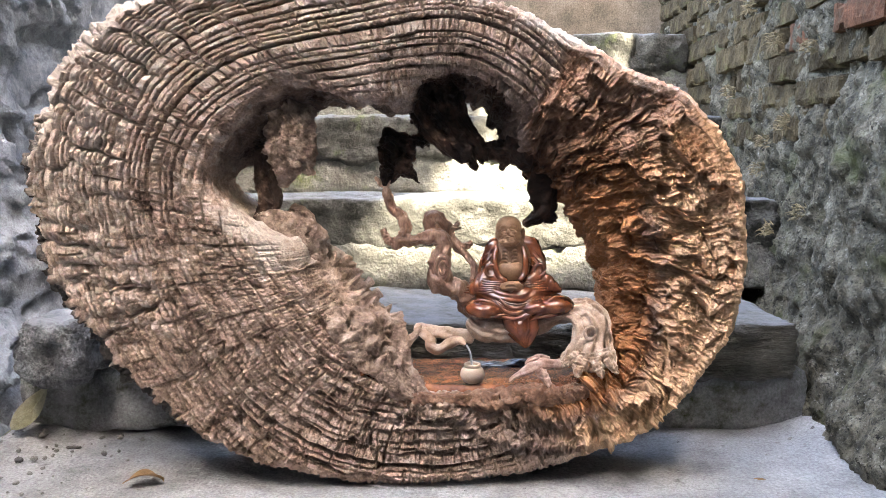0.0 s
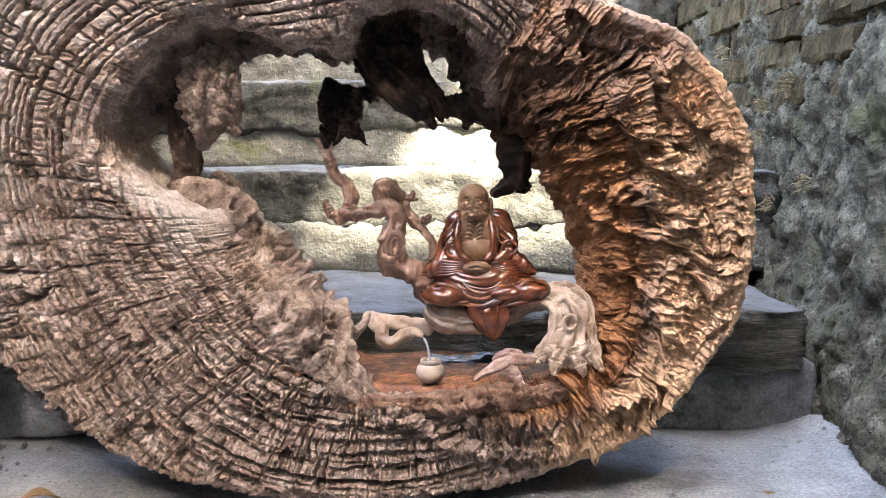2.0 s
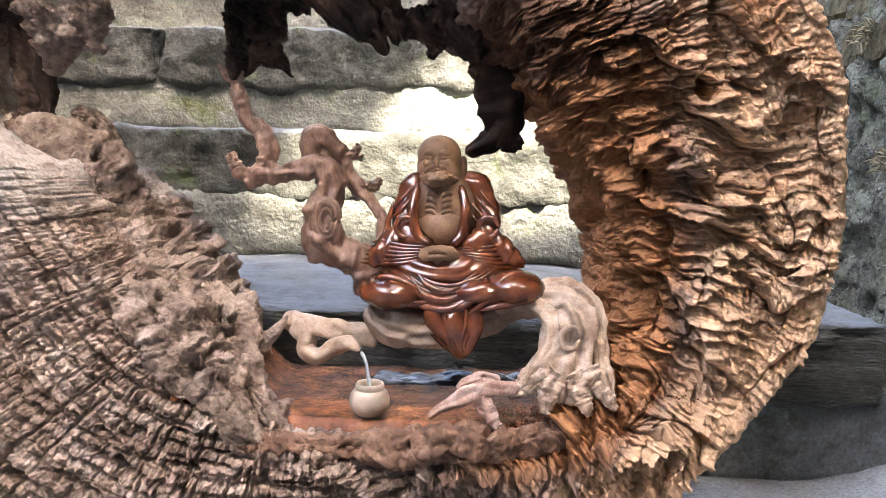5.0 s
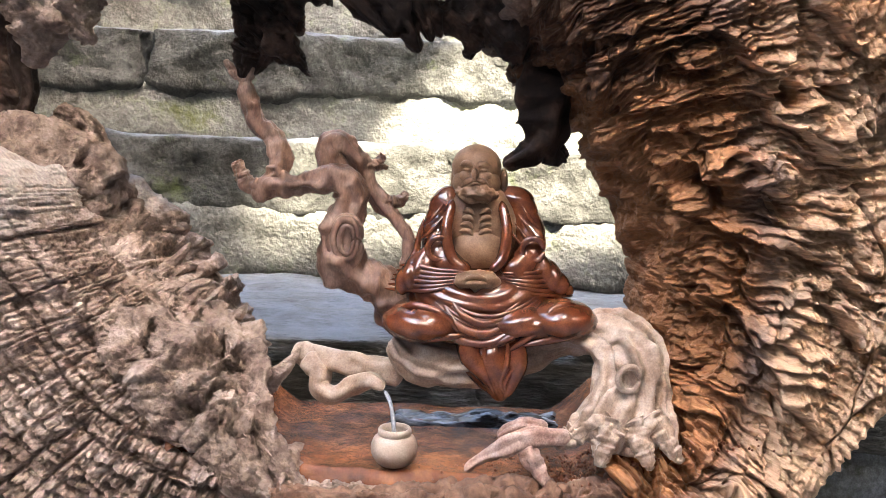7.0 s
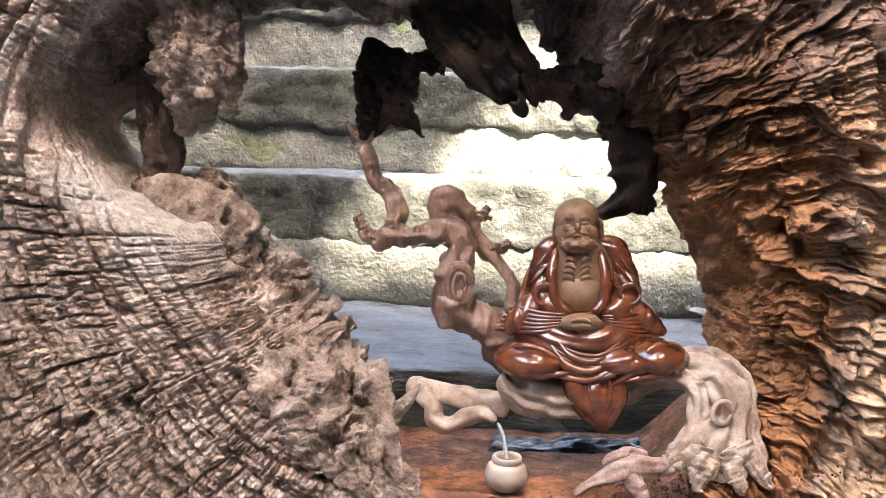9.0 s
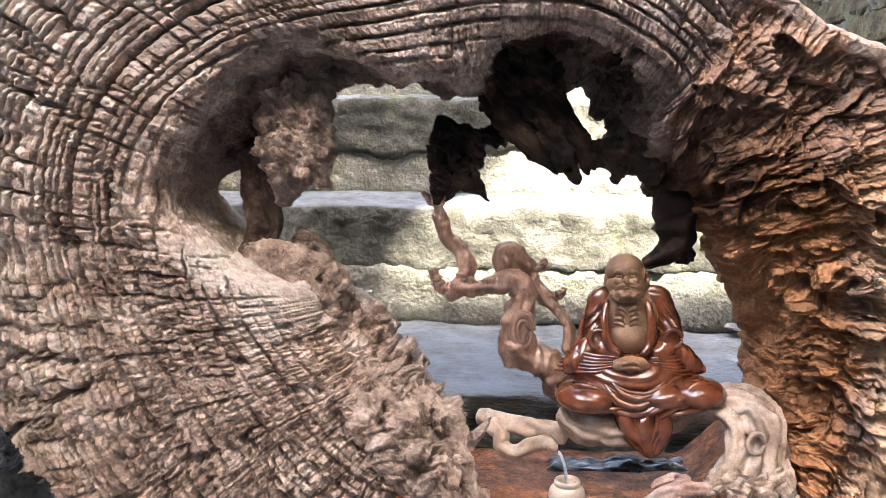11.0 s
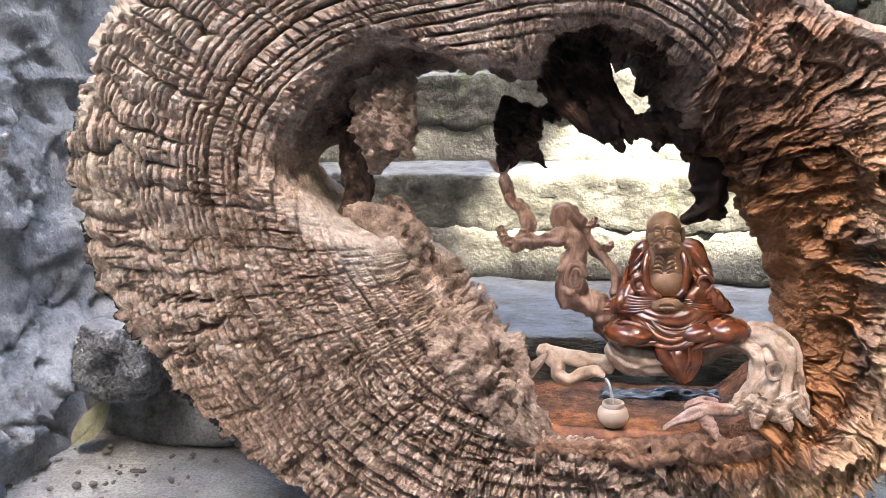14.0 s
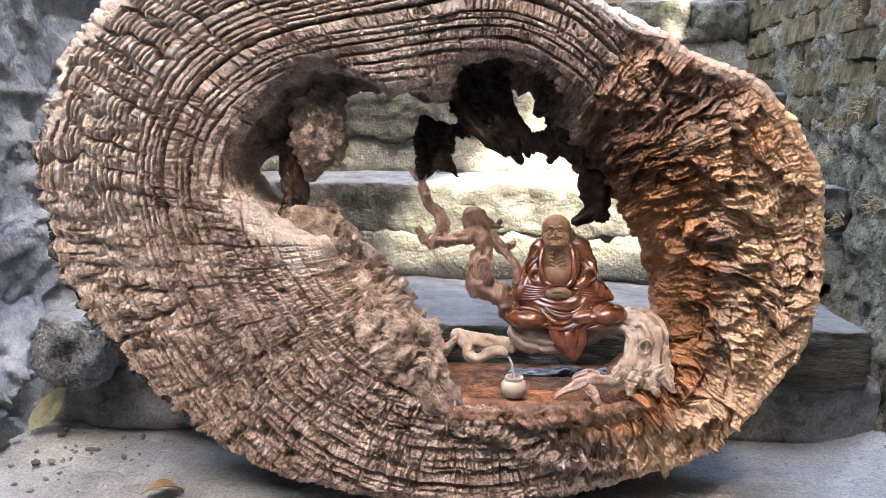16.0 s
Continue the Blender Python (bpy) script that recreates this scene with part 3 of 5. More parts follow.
def wooden_disc():
    nu = 2400
    ang = np.linspace(0, 2 * math.pi, nu, endpoint=False)
    ring = ang / (2 * math.pi)
    jag = 0.006 * noise2(ring * 60, ring * 0, 2, 60) + 0.005 * noise2(ring * 170, ring * 0, 3, 170)
    ro = around(OUTER, ang) + (1 - 0.5 * near_angle(ang, 15, 75)) * (0.6 - 0.35 * near_angle(ang, 268, 60)) * jag + 0.0015 * noise2(ring * 520, ring * 0, 4, 520)
    rf = around(MOUTH, ang) + 0.5 * np.roll(jag, 50) + (0.014 * noise2(ring * 90, ring * 0, 5, 90) + 0.007 * noise2(ring * 260, ring * 0, 6, 260) - 0.004) * near_angle(ang, 268, 42)
    rt = around(THROAT, ang) + 0.7 * np.roll(jag, 200)
    be = around(BEND, ang)
    left = near_angle(ang, 178, 50)
    upper = near_angle(ang, 65, 65)
    lower = near_angle(ang, 268, 60)
    scallop = 0.010 * noise2(ring * 46, ring * 0, 63, 46) + 0.005 * noise2(ring * 140, ring * 0, 64, 140)
    # stations of the cross-section, from the back round the rim, over the face and into the hole
    st = [(rt + 0.012, 1.285 + 0 * ro), (ro - 0.04, 1.28 + 0 * ro), (ro - 0.006, 1.25 + 0 * ro), (ro, 1.17 + 0.025 * left), (ro - 0.004 - 0.022 * left, 1.125 + 0.035 * left),
          (ro - 0.018 - 0.030 * left + scallop * left, 1.104 + 0.006 * left), (rf + be, FRONT - 0.004 + 0.0 * ro), (rf + 0.35 * be, FRONT + 0.15 * be), (rf, FRONT + 0.012 + 0.45 * be),
          (rt * 0.5 + rf * 0.5, 1.175 + 0.15 * be), (rt, 1.235 + 0 * ro)]
    counts = [6, 4, 8, 18, 34, 284, 42, 28, 32, 20, 6]
    R, Y, S = [], [], []
    for k, c in enumerate(counts):
        a, b = st[k], st[(k + 1) % len(st)]
        for j in range(c):
            f = j / c
            R.append(a[0] * (1 - f) + b[0] * f)
            Y.append(a[1] * (1 - f) + b[1] * f)
            S.append(k + f)
    R, Y, S = np.array(R).T, np.array(Y).T, np.array(S)
    for _ in range(3):
        for A in (R, Y):
            A[:, 1:-1] = 0.25 * A[:, :-2] + 0.5 * A[:, 1:-1] + 0.25 * A[:, 2:]
    A = ang[:, None] + 0 * R
    # broad swellings of the face
    body = smooth(S, 3.2, 5.2)[None, :] * (1 - smooth(S, 8, 9.5))[None, :]
    rad = (R - rf[:, None]) / (ro - rf)[:, None]
    Y = Y - body * 0.024 * upper[:, None] * smooth(rad, -0.1, 0.5) * (1 - 0.3 * smooth(rad, 0.8, 1.0))
    # the torn side is hollowed like a bowl inside a standing rim, and a crest parts it from the rings below
    Y = Y + body * 0.020 * near_angle(ang, 8, 62)[:, None] * (1 - smooth(rad, 0.68, 0.93))
    crest = np.degrees(A) - 287 - 60 * (rad - 0.4)
    Y = Y - body * 0.014 * np.exp(-(crest / 5.0) ** 2) * smooth(rad, 0.0, 0.2) * (1 - smooth(rad, 0.6, 0.95))
    X = CX + R * np.cos(A)
    Z = CZ + R * np.sin(A)
    V = np.stack([X, Y, Z], -1)
    du = np.roll(V, -1, 0) - np.roll(V, 1, 0)
    dv = np.roll(V, -1, 1) - np.roll(V, 1, 1)
    N = np.cross(du, dv)
    N /= np.maximum(np.linalg.norm(N, axis=2, keepdims=True), 1e-9)
    # texture coordinates: rings run from rim to hole, splits run across them
    nv = R.shape[1]
    waves = np.fft.rfft(around(RINGS, ang))
    waves[6:] = 0
    core = np.fft.irfft(waves, nu)
    s = 0.5 - (R - core[:, None]) * (1 + 0.12 * smooth(R - core[:, None], 0.1, 0.3)) + np.clip(Y - 1.11, 0, 1) * smooth(S, 6.2, 8)[None, :]
    u = np.broadcast_to(ring[:, None], R.shape)
    per = 2.6
    w1, w2 = noise2(u * 20, s / 0.12, 11, 20), noise2(u * 60, s / 0.04, 12, 60)
    low = near_angle(ang, 244, 62)[:, None] * np.ones_like(R)
    side = near_angle(ang, 170, 44)[:, None] * smooth(R - core[:, None], 0.06, 0.17)
    crisp = near_angle(ang, 100, 60)[:, None] * np.ones_like(R)
    s1 = s + 0.0035 * w1 + 0.0016 * w2 + 0.0012 * low * noise2(u * 110, s / 0.02, 46, 110)
    arc = u * per + 0.005 * noise2(u * 26, s / 0.09, 13, 26) + 0.002 * noise2(u * 90, s / 0.02, 14, 90)
    # growth rings: granular ribs, closer together towards the rim
    d1 = np.clip(0.5 - s1, -0.1, 0.45)
    gap = 0.0116 - 0.0125 * d1
    q = np.log(gap) / 0.0125 + 0.6 * noise2(s1 / 0.02, 0 * s1, 50)
    ri = np.floor(q)
    fr = q - ri
    edge = np.round(q)
    dr = np.minimum(fr, 1 - fr) * gap
    strong = np.clip(0.45 + 0.65 * rnd(edge, 3, 0, 19) ** 1.5 + 0.45 * noise2(u * 26, edge * 0.83, 36, 26) + 0.30 * noise2(u * 120, edge * 0.77, 43, 120), 0.12, 1.3)
    strong = strong * (1 - 0.1 * low) * (1 - 0.25 * side)
    rib = -0.0046 * np.abs(2 * fr - 1) ** 2.5 * strong - 0.0130 * (1 - smooth(dr, 0.0005, 0.0023 + 0.0006 * low)) * strong
    lip = (fr - 0.5) * np.sin(A) * 0.0008 * (1 - 0.6 * side)
    # each rib is broken into beads of uneven size
    beads = 290
    wa = arc / per * beads + 0.8 * rnd(ri, 1, 0, 15) + 0.9 * noise2(u * 160, ri * 0.9, 56, 160)
    ai = np.floor(wa).astype(np.int64) % beads
    fa = wa - np.floor(wa)
    loose = smooth(noise2(u * 46, s / 0.045, 57, 46) - 0.15 * low - 0.35 * crisp, -0.2, 0.9)
    bead = -(0.0014 + 0.0055 * loose) * (1 - smooth(np.minimum(fa, 1 - fa) * per / beads * R / 0.42, 0.0002, 0.0017)) * (0.3 + 0.7 * rnd(ri, ai, 7, 17))
    tip = rnd(ri, ai, 2, 17)
    tilt = ((rnd(ri, ai, 3, 17) - 0.5) * (fr - 0.5) + (rnd(ri, ai, 4, 17) - 0.5) * (fa - 0.5)) * 0.0035
    crumb = cells(u * 640 + 0.6 * w2, s1 / 0.0041, 61, 640)
    crumbs = (0.4 + 0.6 * loose) * (0.0024 * (crumb[2] - 0.5) - 0.0014 * (1 - smooth(crumb[1] - crumb[0], 0, 0.25)))
    # broader terraces, gaping here and there on the lower half
    q3 = s1 / 0.0185 + 0.7 * noise2(s1 / 0.05, 0 * s1, 51) + 0.14 * noise2(u * 44, s / 0.05, 52, 44)
    f3, e3 = q3 - np.floor(q3), np.round(q3)
    open3 = smooth(noise2(u * 60, e3 * 0.71, 53, 60) + 0.5 * noise2(u * 150, e3 * 0.9, 54, 150) + 0.55 * low, 0.15, 0.85)
    gap3 = (1 - smooth(np.minimum(f3, 1 - f3) * 0.0185, 0.0005, 0.0016 + 0.0028 * open3)) * open3 * (0.12 + 0.88 * low)
    step3 = (f3 - 0.5) * np.sin(A) * 0.0075 * (0.15 + 0.85 * low) * (1 - 0.7 * side)

    # splits across the rings, each open for a while and then closed
    def splits(width, wob, run, seed, thin):
        c = int(round(per / width))
        w = arc / per * c + wob * noise2(u * 60, s / 0.045, seed, 60) + 0.3 * wob * noise2(u * 190, s / 0.014, seed + 3, 190)
        e = np.round(w)
        live = smooth(noise2((e % c) * 1.618, s / run, seed + 1) + 0.25 * noise2((e % c) * 0.77, s / (run * 0.2), seed + 2), -0.05, 0.5)
        d = np.abs(w - e) * width * np.clip(R / 0.42, 0.5, 1.5)
        return (1 - smooth(d, 0.0003, thin * (0.4 + 0.9 * live))) * live, w - np.floor(w)
    ga, _ = splits(0.0125, 0.18, 0.036, 55, 0.0017)
    gb, fb = splits(0.0270, 0.55, 0.060, 58, 0.0026)
    ridge = side * 0.0080 * (np.sin(math.pi * fb) ** 0.7 - 0.75)
    fine = 0.0008 * noise2(u * 520, s / 0.005, 18, 520) + 0.0009 * noise2(u * 900, s / 0.0028, 44, 900)
    ring_lift = 0.0022 * noise2(u * 22, ri * 1.73, 39, 22) * (1 - 0.5 * side)
    lost = smooth(rnd(ri, ai, 5, 17), 0.94, 0.95) * (0.1 + 0.9 * loose)
    calm = 1 - 0.5 * smooth(S, 5.7, 6.3)[None, :]
    blocks = calm * (ring_lift + lip + step3 + bead + crumbs + (0.0008 + 0.0030 * loose) * (tip - 0.5) + tilt * (0.3 + 0.7 * loose) - 0.006 * lost
              + np.minimum(rib, -np.maximum(np.maximum(0.0130 * ga * (1 - 0.35 * crisp) * (1 - 0.25 * low), 0.022 * gap3), 0.022 * gb * np.clip(0.2 + 0.85 * side + 0.1 * low, 0, 1))))
    swell = 0.005 * noise2(u * 20, s / 0.09, 21, 20) + 0.0025 * low * noise2(u * 50, s / 0.05, 35, 50) + 0.0015 * noise2(u * 80, s / 0.03, 65, 80)
    # torn wood: thin leaves like slate seen on edge, running from hole to rim
    lean = 1.3 * noise2(u * 50, s / 0.045, 66, 50) + 0.55 * noise2(u * 120, s / 0.014, 67, 120) + 0.25 * noise2(u * 260, s / 0.006, 68, 260)

    def leaves(thick, seed, drop, step):
        w = arc / thick + lean * 0.0085 / thick
        i = np.floor(w)
        f = w - i
        out = noise2(i * 1.37, s / 0.024, seed) + 0.6 * noise2(i * 0.83, s / 0.009, seed + 1)
        return drop * (0.5 - f) + step * out - 0.35 * drop * (1 - smooth(f, 0.0, 0.16))
    thin_leaf, thick_leaf = leaves(0.0075, 69, 0.0060, 0.0034), leaves(0.0150, 71, 0.0095, 0.0055)
    some = smooth(noise2(u * 40, s / 0.05, 41, 40), -0.35, 0.35)
    flakes = some * thick_leaf + (1 - 0.55 * some) * thin_leaf + 0.7 * fine + 0.6 * crumbs + 0.009 * noise2(u * 40, s / 0.06, 25, 40)
    b1, b2, bp, bu, bv = cells(u * 58 + 1.2 * w2 + 0.8 * w1, s / 0.060 + 0.6 * w1 + 0.5 * w2, 45, 58)
    plates = 0.024 * (bp - 0.5) - 0.014 * bu + 0.012 * bv - 0.012 * (1 - smooth(b2 - b1, 0.0, 0.05))
    plates = plates * (1 - 0.85 * smooth(rad, 0.80, 0.97))
    torn = np.maximum(near_angle(ang, 0, 72), 0.8 * near_angle(ang, 314, 32))[:, None] + 0.35 * noise2(u * 22, s / 0.08, 26, 22)
    torn = smooth(torn, 0.35, 0.62)
    flakes = flakes * (1 - 0.75 * smooth(rad, 0.85, 0.97))
    # deep pits here and there
    pit = smooth(noise2(u * 75, s / 0.028, 27, 75) + 0.5 * noise2(u * 150, s / 0.014, 28, 150), 0.85, 1.15)
    pits = -0.020 * pit * (0.4 + 0.6 * near_angle(ang, 240, 60)[:, None] + 1.6 * near_angle(ang, 38, 52)[:, None])
    # gnarled wood inside the hole
    inside = smooth(S, 7.8, 8.3)[None, :] * np.ones_like(R)
    gnarl = 0.010 * noise2(u * 80, s / 0.05, 29, 80) + 0.006 * noise2(u * 190, s / 0.02, 30, 190) 
    smoothed = near_angle(ang, 150, 70)[:, None]
    n1, n2, npick, _, _ = cells(u * 110 + w2, s1 / 0.022 + w1, 38, 110)
    knobs = 0.25 * (0.012 * (npick - 0.5) - 0.010 * (1 - smooth(n2 - n1, 0, 0.22))) * np.maximum(near_angle(ang, 225, 45), 0.5 * near_angle(ang, 280, 40))[:, None] * smooth(0.33 - R, -0.06, 0.06)
    face = knobs + (1 - torn) * (blocks + ridge) + torn * (flakes + 0.15 * blocks + plates) + swell + fine + pits
    face = face * (1 - 0.7 * smooth(S, 6.2, 7.0)[None, :] * near_angle(ang, 178, 16)[:, None])
    face = face * (1 - 0.25 * smooth(S, 6.0, 7.0)[None, :] * near_angle(ang, 277, 36)[:, None])
    h = face * (1 - inside) + inside * (gnarl * (1 - 0.25 * smoothed) + fine + 0.8 * crumbs)
    h = h * smooth(S, 2.0, 3.2)[None, :]
    # knobbly bark along the rim, set back from the face on the dry side
    rim = smooth(S, 2.5, 3.3)[None, :] * (1 - smooth(S, 4.75, 5.02))[None, :]
    k1, k2, kp, _, _ = cells(u * 300 + w2, s / 0.011 + Y / 0.011, 32, 300)
    j1, j2, jp, _, _ = cells(u * 620, s / 0.006 + Y / 0.006, 33, 620)
    knob = 0.010 * (kp - 0.5) + 0.006 * (0.5 - k1) + 0.004 * (jp - 0.5) + 0.008 * noise2(u * 90, Y / 0.03, 33, 90)
    h = h * (1 - 0.8 * rim) + rim * (1 - 0.7 * near_angle(ang, 15, 75)[:, None]) * (0.28 + 1.0 * left[:, None]) * knob
    h = h * (1 - 0.8 * near_angle(ang, 42, 40)[:, None] * smooth(S, 2.8, 3.2)[None, :] * (1 - smooth(S, 5.08, 5.16))[None, :])
    V = V + N * h[..., None]
    me = mesh_from("disc", V.reshape(-1, 3), grid_faces(nu, nv, close_u=True, close_v=True), OLD_WOOD)
    # masks: pale rim and left face, tawny and oiled flakes, shade painted into hollows
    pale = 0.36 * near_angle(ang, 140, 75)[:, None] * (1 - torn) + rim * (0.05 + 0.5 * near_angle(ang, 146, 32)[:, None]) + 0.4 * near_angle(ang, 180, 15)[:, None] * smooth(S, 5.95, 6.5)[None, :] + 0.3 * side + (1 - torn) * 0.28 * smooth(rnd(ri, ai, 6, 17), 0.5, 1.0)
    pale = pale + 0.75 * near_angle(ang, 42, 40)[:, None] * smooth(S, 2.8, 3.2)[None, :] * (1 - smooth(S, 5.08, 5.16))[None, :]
    # tan of the outer flakes, raised to put an orange bounce glow into colour
    tawny = torn * 1.35 * (near_angle(ang, 346, 58)[:, None]) * smooth(rad, 0.2, 0.55)
    oiled = torn * 0.30 + 0.75 * near_angle(ang, 345, 62)[:, None] * (1 - smooth(rad, 0.1, 0.5)) + 0.35 * near_angle(ang, 40, 38)[:, None]
    # shade put in as dark colour: upper right face, hollow's inner wall
    painted_shade = (1 - smooth(rad, 0.84, 0.93)) * ((0.55 + 0.15 * smooth(S, 5.6, 6.4)[None, :]) * near_angle(ang, 44, 36)[:, None] + 0.16 * near_angle(ang, 15, 40)[:, None] * (1 - smooth(rad, 0.3, 0.7))) * (1 - smooth(rad, 0.75, 0.95)) + 0.8 * near_angle(ang, 82, 24)[:, None] * smooth(S, 7.4, 8.1)[None, :] + 0.85 * near_angle(ang, 128, 52)[:, None] * smooth(S, 7.7, 8.4)[None, :]
    bark = rim * (0.1 + 0.75 * near_angle(ang, 190, 40)[:, None])
    for name, val in (("pale", pale), ("tawny", tawny), ("oiled", oiled), ("painted_shade", painted_shade), ("bark", bark), ("torn", torn), ("ring_way", s1), ("arc_way", arc)):
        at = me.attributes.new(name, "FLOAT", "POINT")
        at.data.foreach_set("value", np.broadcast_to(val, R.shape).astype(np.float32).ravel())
    return me


disc = thing("wood_disc_sculpture", "huge weathered tan cross-cut of a hollow tree trunk", "wood carving")
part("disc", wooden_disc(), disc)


def gnarled(points, n=130, m=84, amp=0.012, grain=0.03, seed=0, flat=1.0, ridges=0.0, chunk=0.0, fibre=0.0):
    """A torn lump or limb of wood through rows of (x, y, z, radius)."""
    v, f = tube(points, n, m, 0.25, flat, seed)
    c = np.repeat(spline(points, n)[:, :3], m, 0)
    d = v - c
    d /= np.maximum(np.linalg.norm(d, axis=1, keepdims=True), 1e-6)
    k = amp * rough3(v * np.array((1.0, 1.0, 0.8)), grain * 1.8, seed, 3, 0.5)
    if ridges:
        k = k + ridges * (np.abs(noise3(v * np.array((1, 1, 2.0)), grain * 0.5, seed + 5)) - 0.4) + 0.0015 * noise3(v, 0.004, seed + 6)
    if fibre:
        w = np.stack([(v[:, 0] + v[:, 2]) / 0.007, v[:, 1] / 0.010, (v[:, 0] - v[:, 2]) / 0.040], 1)
        k = k + fibre * (0.6 - np.abs(noise3(w, 1.0, seed + 7)) - 0.5 * np.abs(noise3(w * 2.3, 1.0, seed + 8)))
    k = k - 0.014 * smooth(noise3(v, 0.016, seed + 9) + 0.5 * noise3(v, 0.006, seed + 10), 0.62, 0.85) * (amp > 0.0045)
    if chunk:
        q = spline(points, n)
        along = np.repeat(np.concatenate([[0], np.cumsum(np.linalg.norm(np.diff(q[:, :3], axis=0), axis=1))]), m)
        turn = np.tile(np.arange(m) / m * 8, n)
        c1, c2, pick, _, _ = cells(turn + 0.9 * noise3(v, 0.02, seed), along / 0.016 + 0.4 * noise3(v, 0.02, seed + 1), seed, 8)
        k = k + chunk * (pick - 0.4) - 0.9 * chunk * (1 - smooth(c2 - c1, 0, 0.14))
        e1, e2, pick, _, _ = cells(turn * 3, along / 0.006, seed + 1, 24)
        k = k + 0.4 * chunk * (pick - 0.5) - 0.3 * chunk * (1 - smooth(e2 - e1, 0, 0.2))
    k = k * np.clip(np.repeat(spline(points, n)[:, 3], m) / 0.016, 0.12, 1.0)
    return v + d * k[:, None], f


# the knob that hangs in the hollow, and its stem
v, f = joined([gnarled([(-0.2230, 1.175, 0.5420, 0.022), (-0.2240, 1.165, 0.5020, 0.026), (-0.2210, 1.160, 0.4670, 0.026), (-0.2240, 1.165, 0.4400, 0.015), (-0.2310, 1.170, 0.4170, 0.004)], seed=133, amp=0.004, grain=0.04, chunk=0.003, fibre=0.006),
               gnarled([(-0.1960, 1.175, 0.5350, 0.010), (-0.1960, 1.165, 0.4960, 0.015), (-0.1970, 1.160, 0.4640, 0.018), (-0.1910, 1.160, 0.4440, 0.010), (-0.1810, 1.160, 0.4370, 0.002)], seed=134, amp=0.004, grain=0.04, chunk=0.003, fibre=0.006)])
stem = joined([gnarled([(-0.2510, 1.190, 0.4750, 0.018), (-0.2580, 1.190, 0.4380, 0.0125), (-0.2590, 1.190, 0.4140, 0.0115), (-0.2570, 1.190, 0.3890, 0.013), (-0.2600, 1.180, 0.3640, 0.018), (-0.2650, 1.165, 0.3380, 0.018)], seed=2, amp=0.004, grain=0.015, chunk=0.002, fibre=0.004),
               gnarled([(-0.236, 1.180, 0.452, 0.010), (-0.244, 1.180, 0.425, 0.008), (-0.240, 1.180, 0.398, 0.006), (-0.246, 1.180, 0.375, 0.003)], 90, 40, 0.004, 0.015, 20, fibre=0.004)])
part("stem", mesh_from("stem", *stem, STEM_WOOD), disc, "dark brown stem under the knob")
# recessed inner wall behind the knob; its shade is put in as dark brown
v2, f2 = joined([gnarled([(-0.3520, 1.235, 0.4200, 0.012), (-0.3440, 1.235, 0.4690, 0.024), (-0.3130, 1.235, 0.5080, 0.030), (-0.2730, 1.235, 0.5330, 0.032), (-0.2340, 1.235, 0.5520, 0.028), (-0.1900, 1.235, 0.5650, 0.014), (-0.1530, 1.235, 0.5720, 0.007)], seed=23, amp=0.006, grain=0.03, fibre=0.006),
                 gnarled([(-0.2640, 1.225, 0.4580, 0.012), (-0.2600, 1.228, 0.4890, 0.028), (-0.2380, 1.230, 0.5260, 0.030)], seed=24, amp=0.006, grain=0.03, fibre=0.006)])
part("hollow_back", mesh_from("hollow_back", v2, f2, STEM_WOOD), disc, "recessed wood behind the knob, its shade painted dark brown")
part("hanging_knob", mesh_from("hanging_knob", v, f, LUMP_WOOD), disc, "tan knob of gnarled wood")
# the jagged spur over the steps
v, f = joined([gnarled([(-0.2780, 1.180, 0.3600, 0.022), (-0.2220, 1.185, 0.3500, 0.030), (-0.1990, 1.195, 0.3230, 0.030), (-0.1760, 1.210, 0.3030, 0.025), (-0.1510, 1.220, 0.2960, 0.014), (-0.1310, 1.225, 0.3010, 0.004)], seed=3, amp=0.012, grain=0.05, chunk=0.004, fibre=0.0035),
               gnarled([(-0.2230, 1.190, 0.3900, 0.006), (-0.2060, 1.190, 0.3740, 0.013), (-0.2070, 1.190, 0.3430, 0.022), (-0.1880, 1.190, 0.2990, 0.026), (-0.1700, 1.180, 0.2770, 0.024), (-0.1400, 1.165, 0.2320, 0.028)], seed=4, amp=0.012, grain=0.05, chunk=0.004, fibre=0.0035),
               gnarled([(-0.2240, 1.195, 0.3620, 0.012), (-0.2080, 1.195, 0.3780, 0.012), (-0.1960, 1.195, 0.3750, 0.006), (-0.1890, 1.195, 0.3660, 0.002)], seed=14, amp=0.005, grain=0.012, chunk=0.003),
               gnarled([(-0.1860, 1.200, 0.3400, 0.003), (-0.1850, 1.195, 0.3280, 0.012), (-0.1900, 1.190, 0.3122, 0.018)], seed=15, amp=0.005, grain=0.012, chunk=0.004)])
part("spur", mesh_from("spur", v, f, LUMP_WOOD), disc, "jagged tan spur of torn wood")
